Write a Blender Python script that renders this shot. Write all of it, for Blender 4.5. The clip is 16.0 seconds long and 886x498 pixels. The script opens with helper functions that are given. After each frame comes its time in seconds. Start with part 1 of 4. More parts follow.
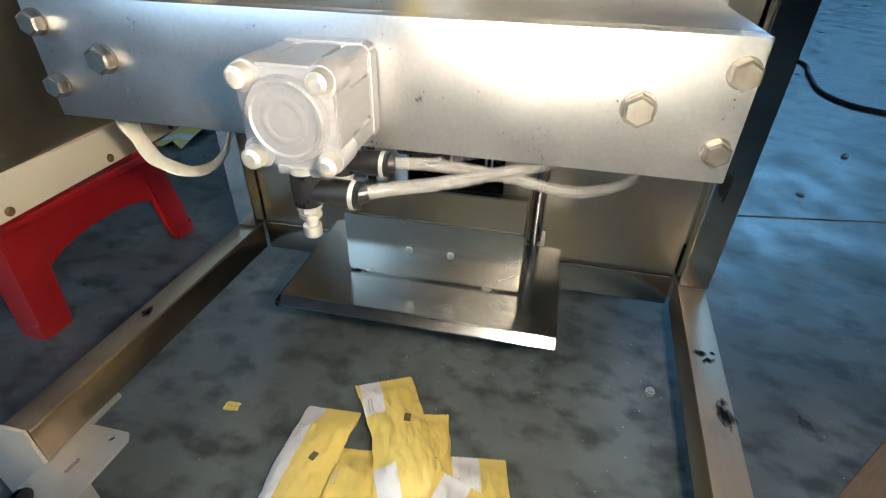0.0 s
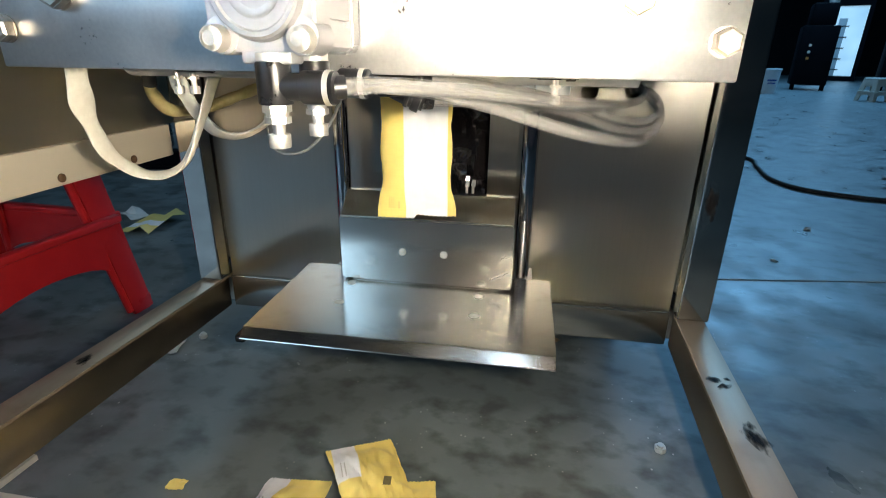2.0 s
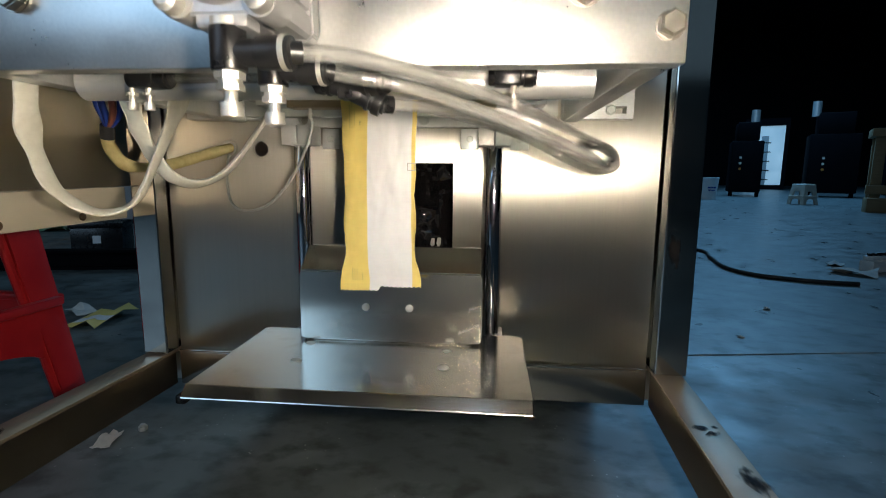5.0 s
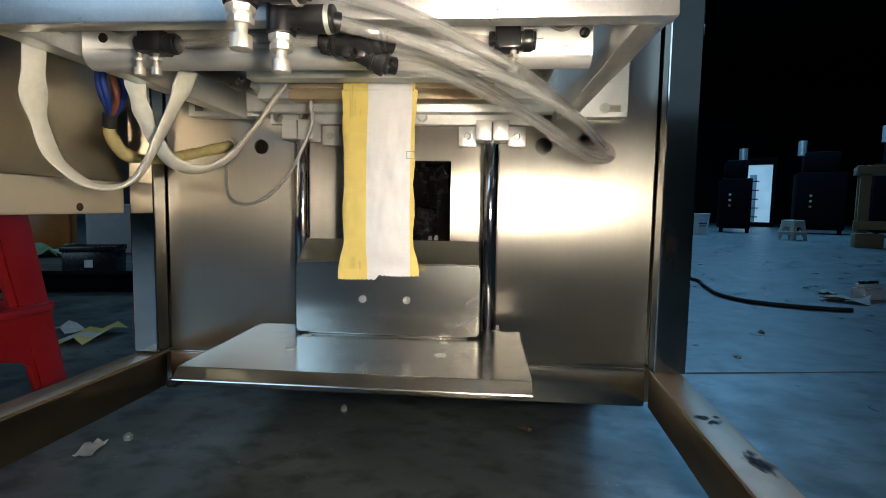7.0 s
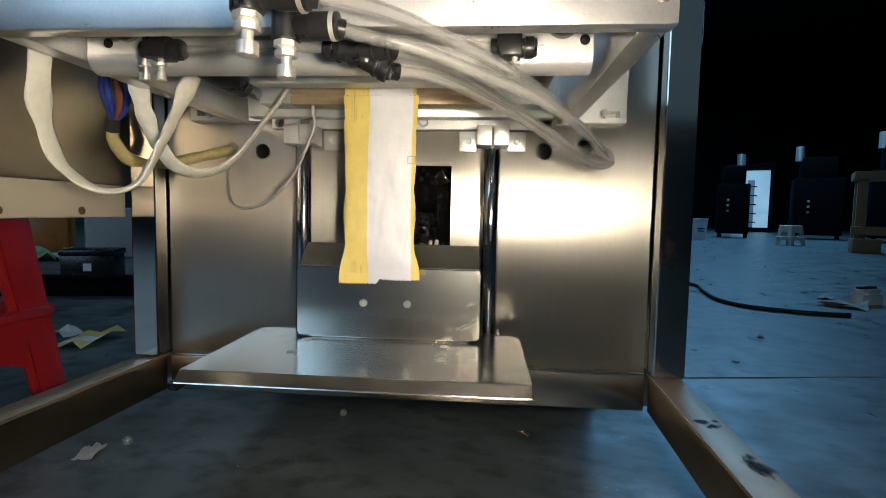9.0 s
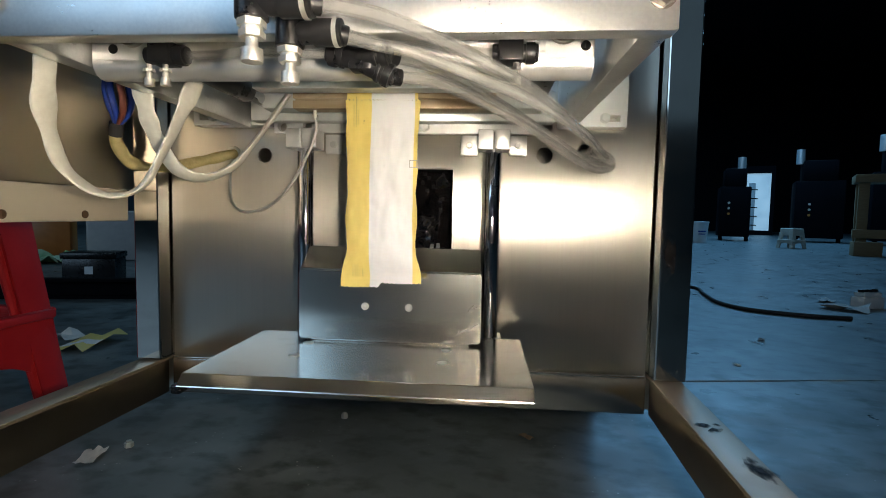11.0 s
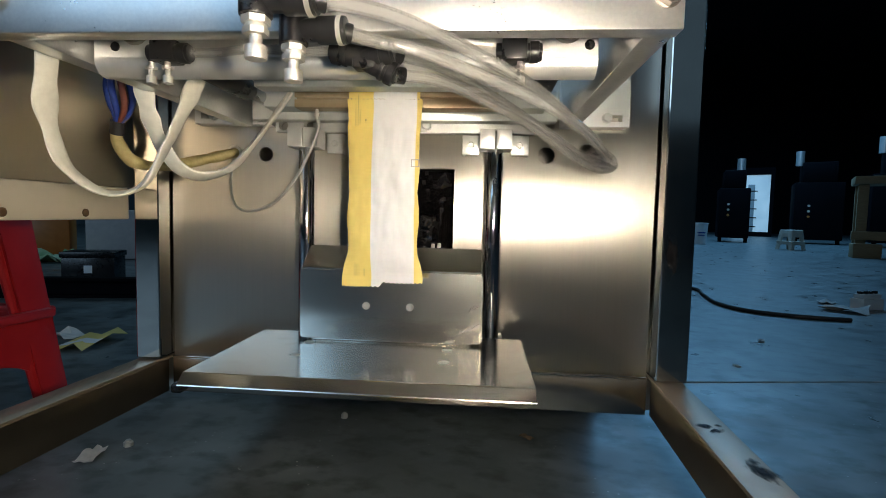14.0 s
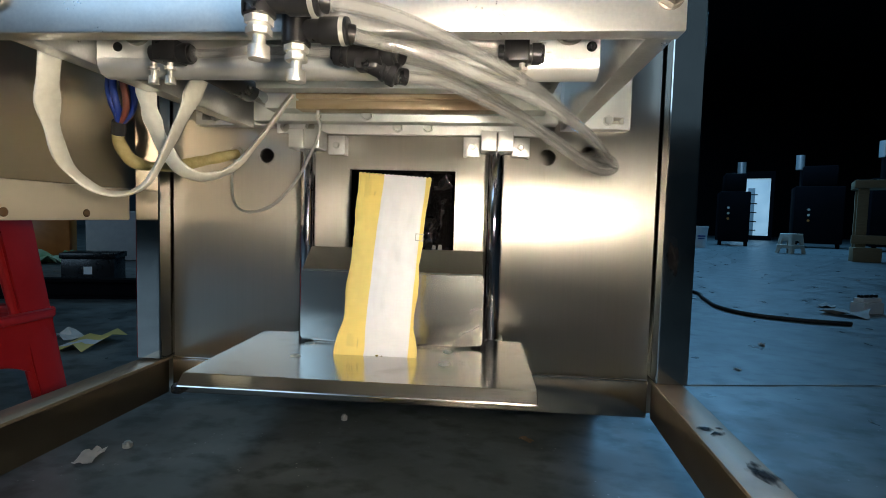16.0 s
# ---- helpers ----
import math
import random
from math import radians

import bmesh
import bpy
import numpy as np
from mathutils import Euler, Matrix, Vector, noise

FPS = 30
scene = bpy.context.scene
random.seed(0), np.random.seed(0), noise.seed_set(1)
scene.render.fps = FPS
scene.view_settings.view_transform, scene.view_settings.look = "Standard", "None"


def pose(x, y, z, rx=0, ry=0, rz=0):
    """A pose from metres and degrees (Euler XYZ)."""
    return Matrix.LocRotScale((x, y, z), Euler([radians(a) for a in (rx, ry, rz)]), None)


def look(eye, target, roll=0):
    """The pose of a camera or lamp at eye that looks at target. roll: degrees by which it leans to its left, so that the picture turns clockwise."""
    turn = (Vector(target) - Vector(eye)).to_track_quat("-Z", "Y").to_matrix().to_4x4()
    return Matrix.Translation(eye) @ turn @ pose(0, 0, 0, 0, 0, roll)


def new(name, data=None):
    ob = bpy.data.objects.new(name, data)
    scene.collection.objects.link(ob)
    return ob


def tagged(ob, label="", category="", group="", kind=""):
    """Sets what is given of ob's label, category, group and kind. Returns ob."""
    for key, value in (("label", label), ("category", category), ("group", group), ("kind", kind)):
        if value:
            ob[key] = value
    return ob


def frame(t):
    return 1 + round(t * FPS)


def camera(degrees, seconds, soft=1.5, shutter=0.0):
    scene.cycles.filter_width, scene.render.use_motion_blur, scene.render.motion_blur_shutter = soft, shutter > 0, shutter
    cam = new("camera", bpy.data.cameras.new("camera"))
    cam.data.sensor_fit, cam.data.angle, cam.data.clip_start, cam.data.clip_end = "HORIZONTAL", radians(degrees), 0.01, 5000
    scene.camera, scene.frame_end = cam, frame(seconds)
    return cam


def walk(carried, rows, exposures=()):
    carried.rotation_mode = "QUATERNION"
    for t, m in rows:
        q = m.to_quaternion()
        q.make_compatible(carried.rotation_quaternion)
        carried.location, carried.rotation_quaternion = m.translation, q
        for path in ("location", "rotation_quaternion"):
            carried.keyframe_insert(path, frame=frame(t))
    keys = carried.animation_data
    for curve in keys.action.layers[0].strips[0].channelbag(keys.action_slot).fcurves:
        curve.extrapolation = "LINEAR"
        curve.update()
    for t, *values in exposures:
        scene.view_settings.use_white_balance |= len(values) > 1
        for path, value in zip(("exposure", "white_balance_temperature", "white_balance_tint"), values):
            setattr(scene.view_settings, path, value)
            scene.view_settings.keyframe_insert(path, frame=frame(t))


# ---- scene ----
cam = camera(82.4, 16.0, soft=0.9, shutter=0.4)
PATH = [
    (0, (0.111, -0.621, 0.599), (-0.23, 0.998, -0.525), 1.1),
    (0.5, (0.113, -0.625, 0.587), (-0.225, 0.964, -0.579), 1.1),
    (1, (0.113, -0.62, 0.556), (-0.222, 1.044, -0.501), 1.0),
    (1.5, (0.104, -0.619, 0.517), (-0.203, 1.143, -0.378), 1.0),
    (2, (0.106, -0.631, 0.488), (-0.183, 1.212, -0.233), 0.9),
    (2.5, (0.102, -0.632, 0.462), (-0.153, 1.263, -0.124), 1.2),
    (3, (0.105, -0.636, 0.464), (-0.133, 1.283, -0.048), 1.0),
    (3.5, (0.106, -0.633, 0.46), (-0.12, 1.291, -0.036), 0.7),
    (4, (0.105, -0.631, 0.458), (-0.115, 1.296, -0.03), 0.7),
    (4.5, (0.103, -0.635, 0.452), (-0.105, 1.311, 0.04), 0.9),
    (5, (0.109, -0.63, 0.421), (-0.073, 1.338, 0.115), 0.5),
    (5.2, (0.112, -0.629, 0.401), (-0.07, 1.346, 0.144), 0.4),
    (7.5, (0.105, -0.638, 0.371), (-0.051, 1.35, 0.209), 1.1),
    (8, (0.106, -0.638, 0.37), (-0.05, 1.35, 0.21), 1.2),
    (8.5, (0.105, -0.639, 0.372), (-0.053, 1.349, 0.221), 1.1),
    (9, (0.104, -0.64, 0.372), (-0.052, 1.349, 0.227), 1.1),
    (11.5, (0.103, -0.642, 0.373), (-0.057, 1.347, 0.24), 1.1),
    (12, (0.102, -0.641, 0.371), (-0.056, 1.348, 0.237), 1.2),
    (12.5, (0.102, -0.641, 0.372), (-0.056, 1.348, 0.235), 1.3),
    (13, (0.102, -0.641, 0.372), (-0.056, 1.349, 0.237), 1.3),
    (13.5, (0.101, -0.64, 0.371), (-0.056, 1.349, 0.238), 1.3),
    (14, (0.101, -0.641, 0.372), (-0.056, 1.349, 0.24), 1.3),
    (14.5, (0.1, -0.641, 0.371), (-0.056, 1.349, 0.242), 1.4),
    (15, (0.1, -0.641, 0.371), (-0.056, 1.349, 0.244), 1.4),
    (15.5, (0.1, -0.641, 0.371), (-0.056, 1.349, 0.245), 1.5),
    (16, (0.1, -0.641, 0.371), (-0.057, 1.349, 0.249), 1.5),
]
walk(cam, [(t, look(eye, target, roll)) for t, eye, target, roll in PATH],
     exposures=[(0, 0.8), (0.5, 0.96), (1.0, 1.1), (1.5, 1.06), (2.0, 0.84), (2.5, 0.5), (3.0, 0.43), (3.5, 0.47), (4.0, 0.52), (4.5, 0.46), (5.0, 0.08), (7.0, 0.15), (16.0, 0.17)])

# ---- light ----
def area(name, eye, target, sx, sy, watts, colour):
    data = bpy.data.lights.new(name, "AREA")
    data.shape, data.size, data.size_y, data.energy, data.color = "RECTANGLE", sx, sy, watts, colour
    ob = new(name, data)
    ob.matrix_world = look(eye, target)
    return ob


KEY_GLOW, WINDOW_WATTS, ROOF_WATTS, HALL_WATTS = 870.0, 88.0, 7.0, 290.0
# daylight in the opening of the wall behind the camera
area("window_light", (-4.2, -4.85, 2.5), (-4.2, 0.0, 2.5), 5.0, 2.6, WINDOW_WATTS, (0.46, 0.72, 1.0))
# second, unseen light, added so that the right post reflects blue
area("post_gleam_light", (2.7, -4.85, 2.3), (2.7, 0.0, 2.3), 3.0, 1.9, 1.5, (0.42, 0.72, 1.0))
# rows of tubes under the roof
area("roof_light", (0.17, -1.45, 3.4), (0.17, -1.40, 0.0), 0.10, 1.5, ROOF_WATTS, (0.55, 0.78, 1.0))
# the left one is an added fill that brightens the floor there
area("left_floor_fill", (-3.2, 5.2, 4.3), (-3.2, 5.3, 0.0), 2.0, 4.0, 26.0, (0.45, 0.78, 1.0))
area("hall_light", (4.4, 9.2, 4.3), (4.4, 9.3, 0.0), 4.0, 5.0, HALL_WATTS, (0.20, 0.56, 1.0))

world = bpy.data.worlds.new("world")
world.use_nodes = True
world.node_tree.nodes["Background"].inputs["Color"].default_value = (0.3, 0.45, 0.6, 1)
world.node_tree.nodes["Background"].inputs["Strength"].default_value = 0.03
scene.world = world


# ---- materials ----
def nodes_of(name):
    m = bpy.data.materials.new(name)
    m.use_nodes = True
    n, l = m.node_tree.nodes, m.node_tree.links
    return m, n, l, n["Principled BSDF"]


def mapped(n, l, scale, kind="NOISE", detail=4.0, size=1.0, coords="Object"):
    tc, mp = n.new("ShaderNodeTexCoord"), n.new("ShaderNodeMapping")
    mp.inputs["Scale"].default_value = scale
    l.new(tc.outputs[coords], mp.inputs["Vector"])
    tex = n.new("ShaderNodeTexNoise" if kind == "NOISE" else "ShaderNodeTexVoronoi")
    tex.inputs["Scale"].default_value = size
    if kind == "NOISE":
        tex.inputs["Detail"].default_value = detail
    l.new(mp.outputs["Vector"], tex.inputs["Vector"])
    return tex


def ramp(n, l, source, stops):
    r = n.new("ShaderNodeValToRGB")
    els = r.color_ramp.elements
    while len(els) < len(stops):
        els.new(0.5)
    for e, (p, c) in zip(els, stops):
        e.position, e.color = p, (*c, 1) if len(c) == 3 else c
    l.new(source, r.inputs["Fac"])
    return r


def bump(n, l, bsdf, height, strength, distance):
    b = n.new("ShaderNodeBump")
    b.inputs["Strength"].default_value, b.inputs["Distance"].default_value = strength, distance
    l.new(height, b.inputs["Height"])
    l.new(b.outputs["Normal"], bsdf.inputs["Normal"])


def surface(name, dark, light, rough=(0.4, 0.6), metal=0.0, scale=30.0, grain=(1, 1, 1), relief=0.1, relief_m=0.0005, spec=0.5, aniso=0.0, stain=None):
    """Grain stretched by `grain`, a larger blotch over it, and roughness that follows both."""
    m, n, l, b = nodes_of(name)
    fine = mapped(n, l, tuple(scale * g for g in grain), detail=6.0)
    blot = mapped(n, l, (scale * 0.12,) * 3, detail=5.0)
    mix = n.new("ShaderNodeMath")
    mix.operation = "MULTIPLY_ADD"
    mix.inputs[1].default_value = 0.5
    half = n.new("ShaderNodeMath")
    half.operation = "MULTIPLY"
    half.inputs[1].default_value = 0.5
    l.new(blot.outputs["Fac"], half.inputs[0])
    l.new(fine.outputs["Fac"], mix.inputs[0])
    l.new(half.outputs[0], mix.inputs[2])
    col = ramp(n, l, mix.outputs[0], [(0.32, dark), (0.68, light)])
    out = col.outputs["Color"]
    if stain:
        colour, amount, size = stain
        st = mapped(n, l, (size,) * 3, detail=8.0)
        mask = ramp(n, l, st.outputs["Fac"], [(0.56, (0, 0, 0)), (0.72, (amount,) * 3)])
        mx = n.new("ShaderNodeMixRGB")
        mx.inputs["Color2"].default_value = (*colour, 1)
        l.new(mask.outputs["Color"], mx.inputs["Fac"])
        l.new(out, mx.inputs["Color1"])
        out = mx.outputs["Color"]
    l.new(out, b.inputs["Base Color"])
    rr = n.new("ShaderNodeMapRange")
    rr.inputs["From Min"].default_value, rr.inputs["From Max"].default_value = 0.3, 0.7
    rr.inputs["To Min"].default_value, rr.inputs["To Max"].default_value = rough
    l.new(mix.outputs[0], rr.inputs["Value"])
    l.new(rr.outputs["Result"], b.inputs["Roughness"])
    b.inputs["Metallic"].default_value = metal
    b.inputs["Specular IOR Level"].default_value = spec
    if aniso:
        b.inputs["Anisotropic"].default_value = aniso
        tan = n.new("ShaderNodeTangent")
        tan.direction_type, tan.axis = "RADIAL", "Z"
        l.new(tan.outputs["Tangent"], b.inputs["Tangent"])
    if relief:
        bump(n, l, b, fine.outputs["Fac"], relief, relief_m)
    return m


def worn_panel(spots):
    """Brushed sheet, with pale dull spots (x, z, radius) where welds behind it were ground."""
    m = surface("brushed_stainless", (0.50, 0.475, 0.425), (0.535, 0.51, 0.46), (0.280, 0.288), 1.0, 9.0, (40, 40, 0.6), 0.0, 0.0001, aniso=0.87)
    n, l = m.node_tree.nodes, m.node_tree.links
    b = n["Principled BSDF"]
    tc = n.new("ShaderNodeTexCoord")
    rag = mapped(n, l, (90, 90, 90), detail=5.0)
    total = None
    for x, z, r in spots:
        d = n.new("ShaderNodeVectorMath")
        d.operation = "DISTANCE"
        d.inputs[1].default_value = (x, 0, z)
        l.new(tc.outputs["Object"], d.inputs[0])
        w = n.new("ShaderNodeMath")
        w.operation = "MULTIPLY_ADD"
        w.inputs[1].default_value = r * 1.1
        l.new(rag.outputs["Fac"], w.inputs[0])
        l.new(d.outputs["Value"], w.inputs[2])
        k = n.new("ShaderNodeMapRange")
        k.inputs["From Min"].default_value, k.inputs["From Max"].default_value = r * 2.1, r * 0.3
        l.new(w.outputs[0], k.inputs["Value"])
        if total is None:
            total = k.outputs["Result"]
        else:
            mx = n.new("ShaderNodeMath")
            mx.operation = "MAXIMUM"
            l.new(total, mx.inputs[0])
            l.new(k.outputs["Result"], mx.inputs[1])
            total = mx.outputs[0]
    for socket, plain, spot in (("Metallic", 1.0, 0.85),):
        r = n.new("ShaderNodeMapRange")
        r.inputs["To Min"].default_value, r.inputs["To Max"].default_value = plain, spot
        l.new(total, r.inputs["Value"])
        l.new(r.outputs["Result"], b.inputs[socket])
    for socket, spot in (("Base Color", (0.60, 0.585, 0.55, 1)), ("Roughness", (0.42, 0.42, 0.42, 1))):
        mx = n.new("ShaderNodeMixRGB")
        l.new(b.inputs[socket].links[0].from_socket, mx.inputs["Color1"])
        mx.inputs["Color2"].default_value = spot
        l.new(total, mx.inputs["Fac"])
        l.new(mx.outputs["Color"], b.inputs[socket])
    return m


PANEL = worn_panel([(0.280, 0.436, 0.032), (0.105, 0.440, 0.016), (-0.063, 0.458, 0.010)])
STEEL = surface("polished_stainless", (0.50, 0.48, 0.44), (0.62, 0.60, 0.56), (0.06, 0.13), 1.0, 18.0, (1, 1, 1), 0.004, 0.0003)
RAIL = surface("rail_stainless", (0.33, 0.26, 0.19), (0.45, 0.365, 0.28), (0.36, 0.50), 0.75, 12.0, (5, 0.6, 5), 0.04, 0.0003, stain=((0.17, 0.11, 0.07), 0.6, 9.0))
WEB = surface("dull_rail_web", (0.26, 0.20, 0.14), (0.36, 0.29, 0.21), (0.28, 0.40), 1.0, 14.0, (1, 1, 1), 0.008, 0.0003)
PLATE = surface("worn_base_plate", (0.66, 0.64, 0.60), (0.74, 0.72, 0.68), (0.13, 0.25), 1.0, 22.0, (1, 1.4, 1), 0.003, 0.0003, stain=((0.42, 0.38, 0.31), 0.5, 26.0))
COVER = surface("cover_stainless", (0.66, 0.65, 0.60), (0.74, 0.73, 0.68), (0.17, 0.25), 1.0, 16.0, (1, 1, 1), 0.006, 0.0003)
CAST = surface("satin_aluminium_plate", (0.70, 0.70, 0.70), (0.82, 0.82, 0.81), (0.26, 0.38), 0.95, 420.0, (1, 1, 1), 0.10, 0.0003)
ALU = surface("anodised_aluminium", (0.50, 0.50, 0.51), (0.60, 0.60, 0.61), (0.34, 0.46), 0.8, 60.0, (4, 0.5, 4), 0.05, 0.0003)
BRIGHT = surface("machined_aluminium", (0.66, 0.66, 0.65), (0.80, 0.80, 0.79), (0.30, 0.44), 0.75, 50.0, (1, 1, 1), 0.05, 0.0003)
SIDE = surface("filmed_side_panel", (0.52, 0.45, 0.34), (0.62, 0.55, 0.44), (0.27, 0.36), 1.0, 3.0, (1, 1, 1), 0.08, 0.010)
LIP = surface("folded_sheet_lip", (0.68, 0.61, 0.48), (0.78, 0.71, 0.57), (0.35, 0.5), 0.30, 8.0)
ROD = surface("chromed_steel", (0.50, 0.51, 0.54), (0.60, 0.61, 0.64), (0.05, 0.10), 1.0, 40.0, (1, 1, 0.2), 0.003, 0.0002)
ZINC = surface("zinc_plated_steel", (0.52, 0.54, 0.53), (0.66, 0.67, 0.64), (0.34, 0.48), 0.7, 60.0, (1, 1, 1), 0.05, 0.0003)
NICKEL = surface("nickel_plate", (0.66, 0.64, 0.59), (0.80, 0.77, 0.72), (0.36, 0.50), 0.85, 120.0, (1, 1, 1), 0.05, 0.0003)
RUST = surface("rusty_screw", (0.06, 0.032, 0.015), (0.16, 0.09, 0.04), (0.5, 0.7), 0.2, 200.0)
BOLT = surface("stained_steel_bolt", (0.34, 0.31, 0.27), (0.52, 0.49, 0.44), (0.28, 0.42), 1.0, 150.0, (1, 1, 1), 0.05, 0.0003)
BRASS = surface("scorched_jaw_steel", (0.30, 0.21, 0.10), (0.50, 0.42, 0.31), (0.35, 0.55), 0.5, 40.0, (0.4, 3, 3), 0.1, 0.0004, stain=((0.16, 0.08, 0.03), 0.8, 14.0))
BLACK = surface("black_plastic", (0.006, 0.006, 0.007), (0.014, 0.014, 0.015), (0.22, 0.36), 0.0, 90.0, (1, 1, 1), 0.05, 0.0003, spec=0.4)
RUBBER = surface("black_rubber", (0.012, 0.012, 0.013), (0.026, 0.026, 0.028), (0.5, 0.7), 0.0, 60.0, (1, 1, 1), 0.1, 0.0004)
RED = surface("red_plastic", (0.42, 0.012, 0.015), (0.56, 0.022, 0.022), (0.26, 0.42), 0.0, 20.0, (1, 1, 1), 0.05, 0.0004, stain=((0.24, 0.02, 0.02), 0.4, 7.0))
CREAM = surface("cream_plastic", (0.50, 0.47, 0.40), (0.62, 0.59, 0.52), (0.35, 0.5), 0.0, 15.0)
SLEEVE = surface("white_glass_sleeve", (0.66, 0.64, 0.55), (0.82, 0.81, 0.72), (0.40, 0.6), 0.0, 160.0, (1, 1, 1), 0.35, 0.0006)
YSLEEVE = surface("yellowed_glass_sleeve", (0.42, 0.34, 0.13), (0.62, 0.53, 0.27), (0.45, 0.65), 0.0, 170.0, (1, 1, 1), 0.4, 0.0007)
BLUE = surface("blue_wire", (0.01, 0.035, 0.22), (0.02, 0.06, 0.36), (0.3, 0.45), 0.0, 60.0)
REDWIRE = surface("brown_wire", (0.16, 0.05, 0.035), (0.26, 0.09, 0.06), (0.3, 0.45), 0.0, 60.0)
WOOD = surface("raw_timber", (0.20, 0.13, 0.06), (0.34, 0.24, 0.13), (0.6, 0.8), 0.0, 12.0, (1, 1, 8), 0.3, 0.001)
CARD = surface("brown_cardboard", (0.20, 0.13, 0.075), (0.29, 0.20, 0.12), (0.7, 0.85), 0.0, 25.0, (1, 8, 1), 0.2, 0.0006)
# missing light put into the colour; only the beam is dark itself
DARKMETAL = surface("unlit_dark_steel", (0.002, 0.002, 0.003), (0.005, 0.0045, 0.006), (0.6, 0.85), 0.0, 5.0, spec=0.04)
# near-black colour stands in for the unlit depth of the hall
WALL = surface("unlit_black_wall", (0.004, 0.004, 0.005), (0.008, 0.008, 0.009), (0.85, 0.95), 0.0, 3.0, relief=0.2, relief_m=0.003, spec=0.05)
# paler than the other walls, to brighten what the steel reflects
GREYWALL = surface("reflecting_grey_wall", (0.10, 0.11, 0.115), (0.15, 0.16, 0.165), (0.8, 0.95), 0.0, 2.0, relief=0.2, relief_m=0.003, spec=0.2)
WHITEPAINT = surface("white_paint", (0.62, 0.66, 0.68), (0.78, 0.80, 0.82), (0.4, 0.55), 0.0, 15.0)
ORANGE = surface("orange_plastic", (0.42, 0.13, 0.02), (0.55, 0.19, 0.035), (0.35, 0.5), 0.0, 20.0)
GREEN = surface("green_bag_film", (0.08, 0.30, 0.12), (0.45, 0.62, 0.42), (0.3, 0.5), 0.0, 24.0, relief=0.4, relief_m=0.003)
FILMBLACK = surface("black_plastic_film", (0.006, 0.006, 0.007), (0.014, 0.012, 0.012), (0.06, 0.16), 0.0, 22.0, relief=0.0)
INK = surface("dark_print", (0.10, 0.08, 0.03), (0.16, 0.12, 0.05), (0.5, 0.6), 0.0, 200.0)
PALEINK = surface("pale_print", (0.42, 0.40, 0.40), (0.55, 0.52, 0.50), (0.5, 0.6), 0.0, 200.0)
SEAM = surface("scraped_joint", (0.07, 0.09, 0.10), (0.46, 0.50, 0.51), (0.5, 0.7), 0.0, 16.0)
CROSS = surface("cross_rail_stainless", (0.44, 0.42, 0.38), (0.56, 0.54, 0.49), (0.17, 0.27), 1.0, 14.0, (1, 1, 1), 0.006, 0.0003)
GREASE = surface("dark_grease", (0.012, 0.012, 0.015), (0.03, 0.03, 0.034), (0.6, 0.8), 0.0, 140.0)
PAPER = surface("crumpled_paper", (0.55, 0.54, 0.50), (0.78, 0.77, 0.74), (0.6, 0.8), 0.0, 60.0)


def floor_material():
    m, n, l, b = nodes_of("blue_painted_concrete")
    broad = mapped(n, l, (0.9, 1.3, 1), detail=8.0)
    fine = mapped(n, l, (9, 7, 9), detail=9.0)
    col = ramp(n, l, broad.outputs["Fac"], [(0.30, (0.080, 0.100, 0.104)), (0.55, (0.116, 0.138, 0.142)), (0.75, (0.142, 0.168, 0.173))])
    mid = mapped(n, l, (5.0, 6.5, 5), detail=10.0)
    scuff = ramp(n, l, mid.outputs["Fac"], [(0.45, (0, 0, 0)), (0.66, (0.6, 0.6, 0.6))])
    mx = n.new("ShaderNodeMixRGB")
    mx.inputs["Color2"].default_value = (0.21, 0.25, 0.26, 1)
    l.new(scuff.outputs["Color"], mx.inputs["Fac"])
    l.new(col.outputs["Color"], mx.inputs["Color1"])
    dirt = mapped(n, l, (17, 23, 17), detail=9.0)
    dm = ramp(n, l, dirt.outputs["Fac"], [(0.48, (0, 0, 0)), (0.66, (0.8, 0.8, 0.8))])
    mx2 = n.new("ShaderNodeMixRGB")
    mx2.inputs["Color2"].default_value = (0.035, 0.045, 0.045, 1)
    l.new(dm.outputs["Color"], mx2.inputs["Fac"])
    l.new(mx.outputs["Color"], mx2.inputs["Color1"])
    # pale specks of grit and scraped paint
    speck = mapped(n, l, (60, 60, 60), kind="VORONOI")
    sm = ramp(n, l, speck.outputs["Distance"], [(0.05, (0.8, 0.8, 0.8)), (0.11, (0, 0, 0))])
    where = mapped(n, l, (5, 5, 5), detail=3.0)
    wm = ramp(n, l, where.outputs["Fac"], [(0.50, (0, 0, 0)), (0.60, (1, 1, 1))])
    mul = n.new("ShaderNodeMixRGB")
    mul.blend_type = "MULTIPLY"
    mul.inputs["Fac"].default_value = 1
    l.new(sm.outputs["Color"], mul.inputs["Color1"])
    l.new(wm.outputs["Color"], mul.inputs["Color2"])
    mx3 = n.new("ShaderNodeMixRGB")
    mx3.inputs["Color2"].default_value = (0.45, 0.47, 0.46, 1)
    l.new(mul.outputs["Color"], mx3.inputs["Fac"])
    l.new(mx2.outputs["Color"], mx3.inputs["Color1"])
    l.new(mx3.outputs["Color"], b.inputs["Base Color"])
    rg = ramp(n, l, fine.outputs["Fac"], [(0.3, (0.26,) * 3), (0.7, (0.50,) * 3)])
    l.new(rg.outputs["Color"], b.inputs["Roughness"])
    b.inputs["Specular IOR Level"].default_value = 0.5
    bump(n, l, b, fine.outputs["Fac"], 0.025, 0.002)
    return m


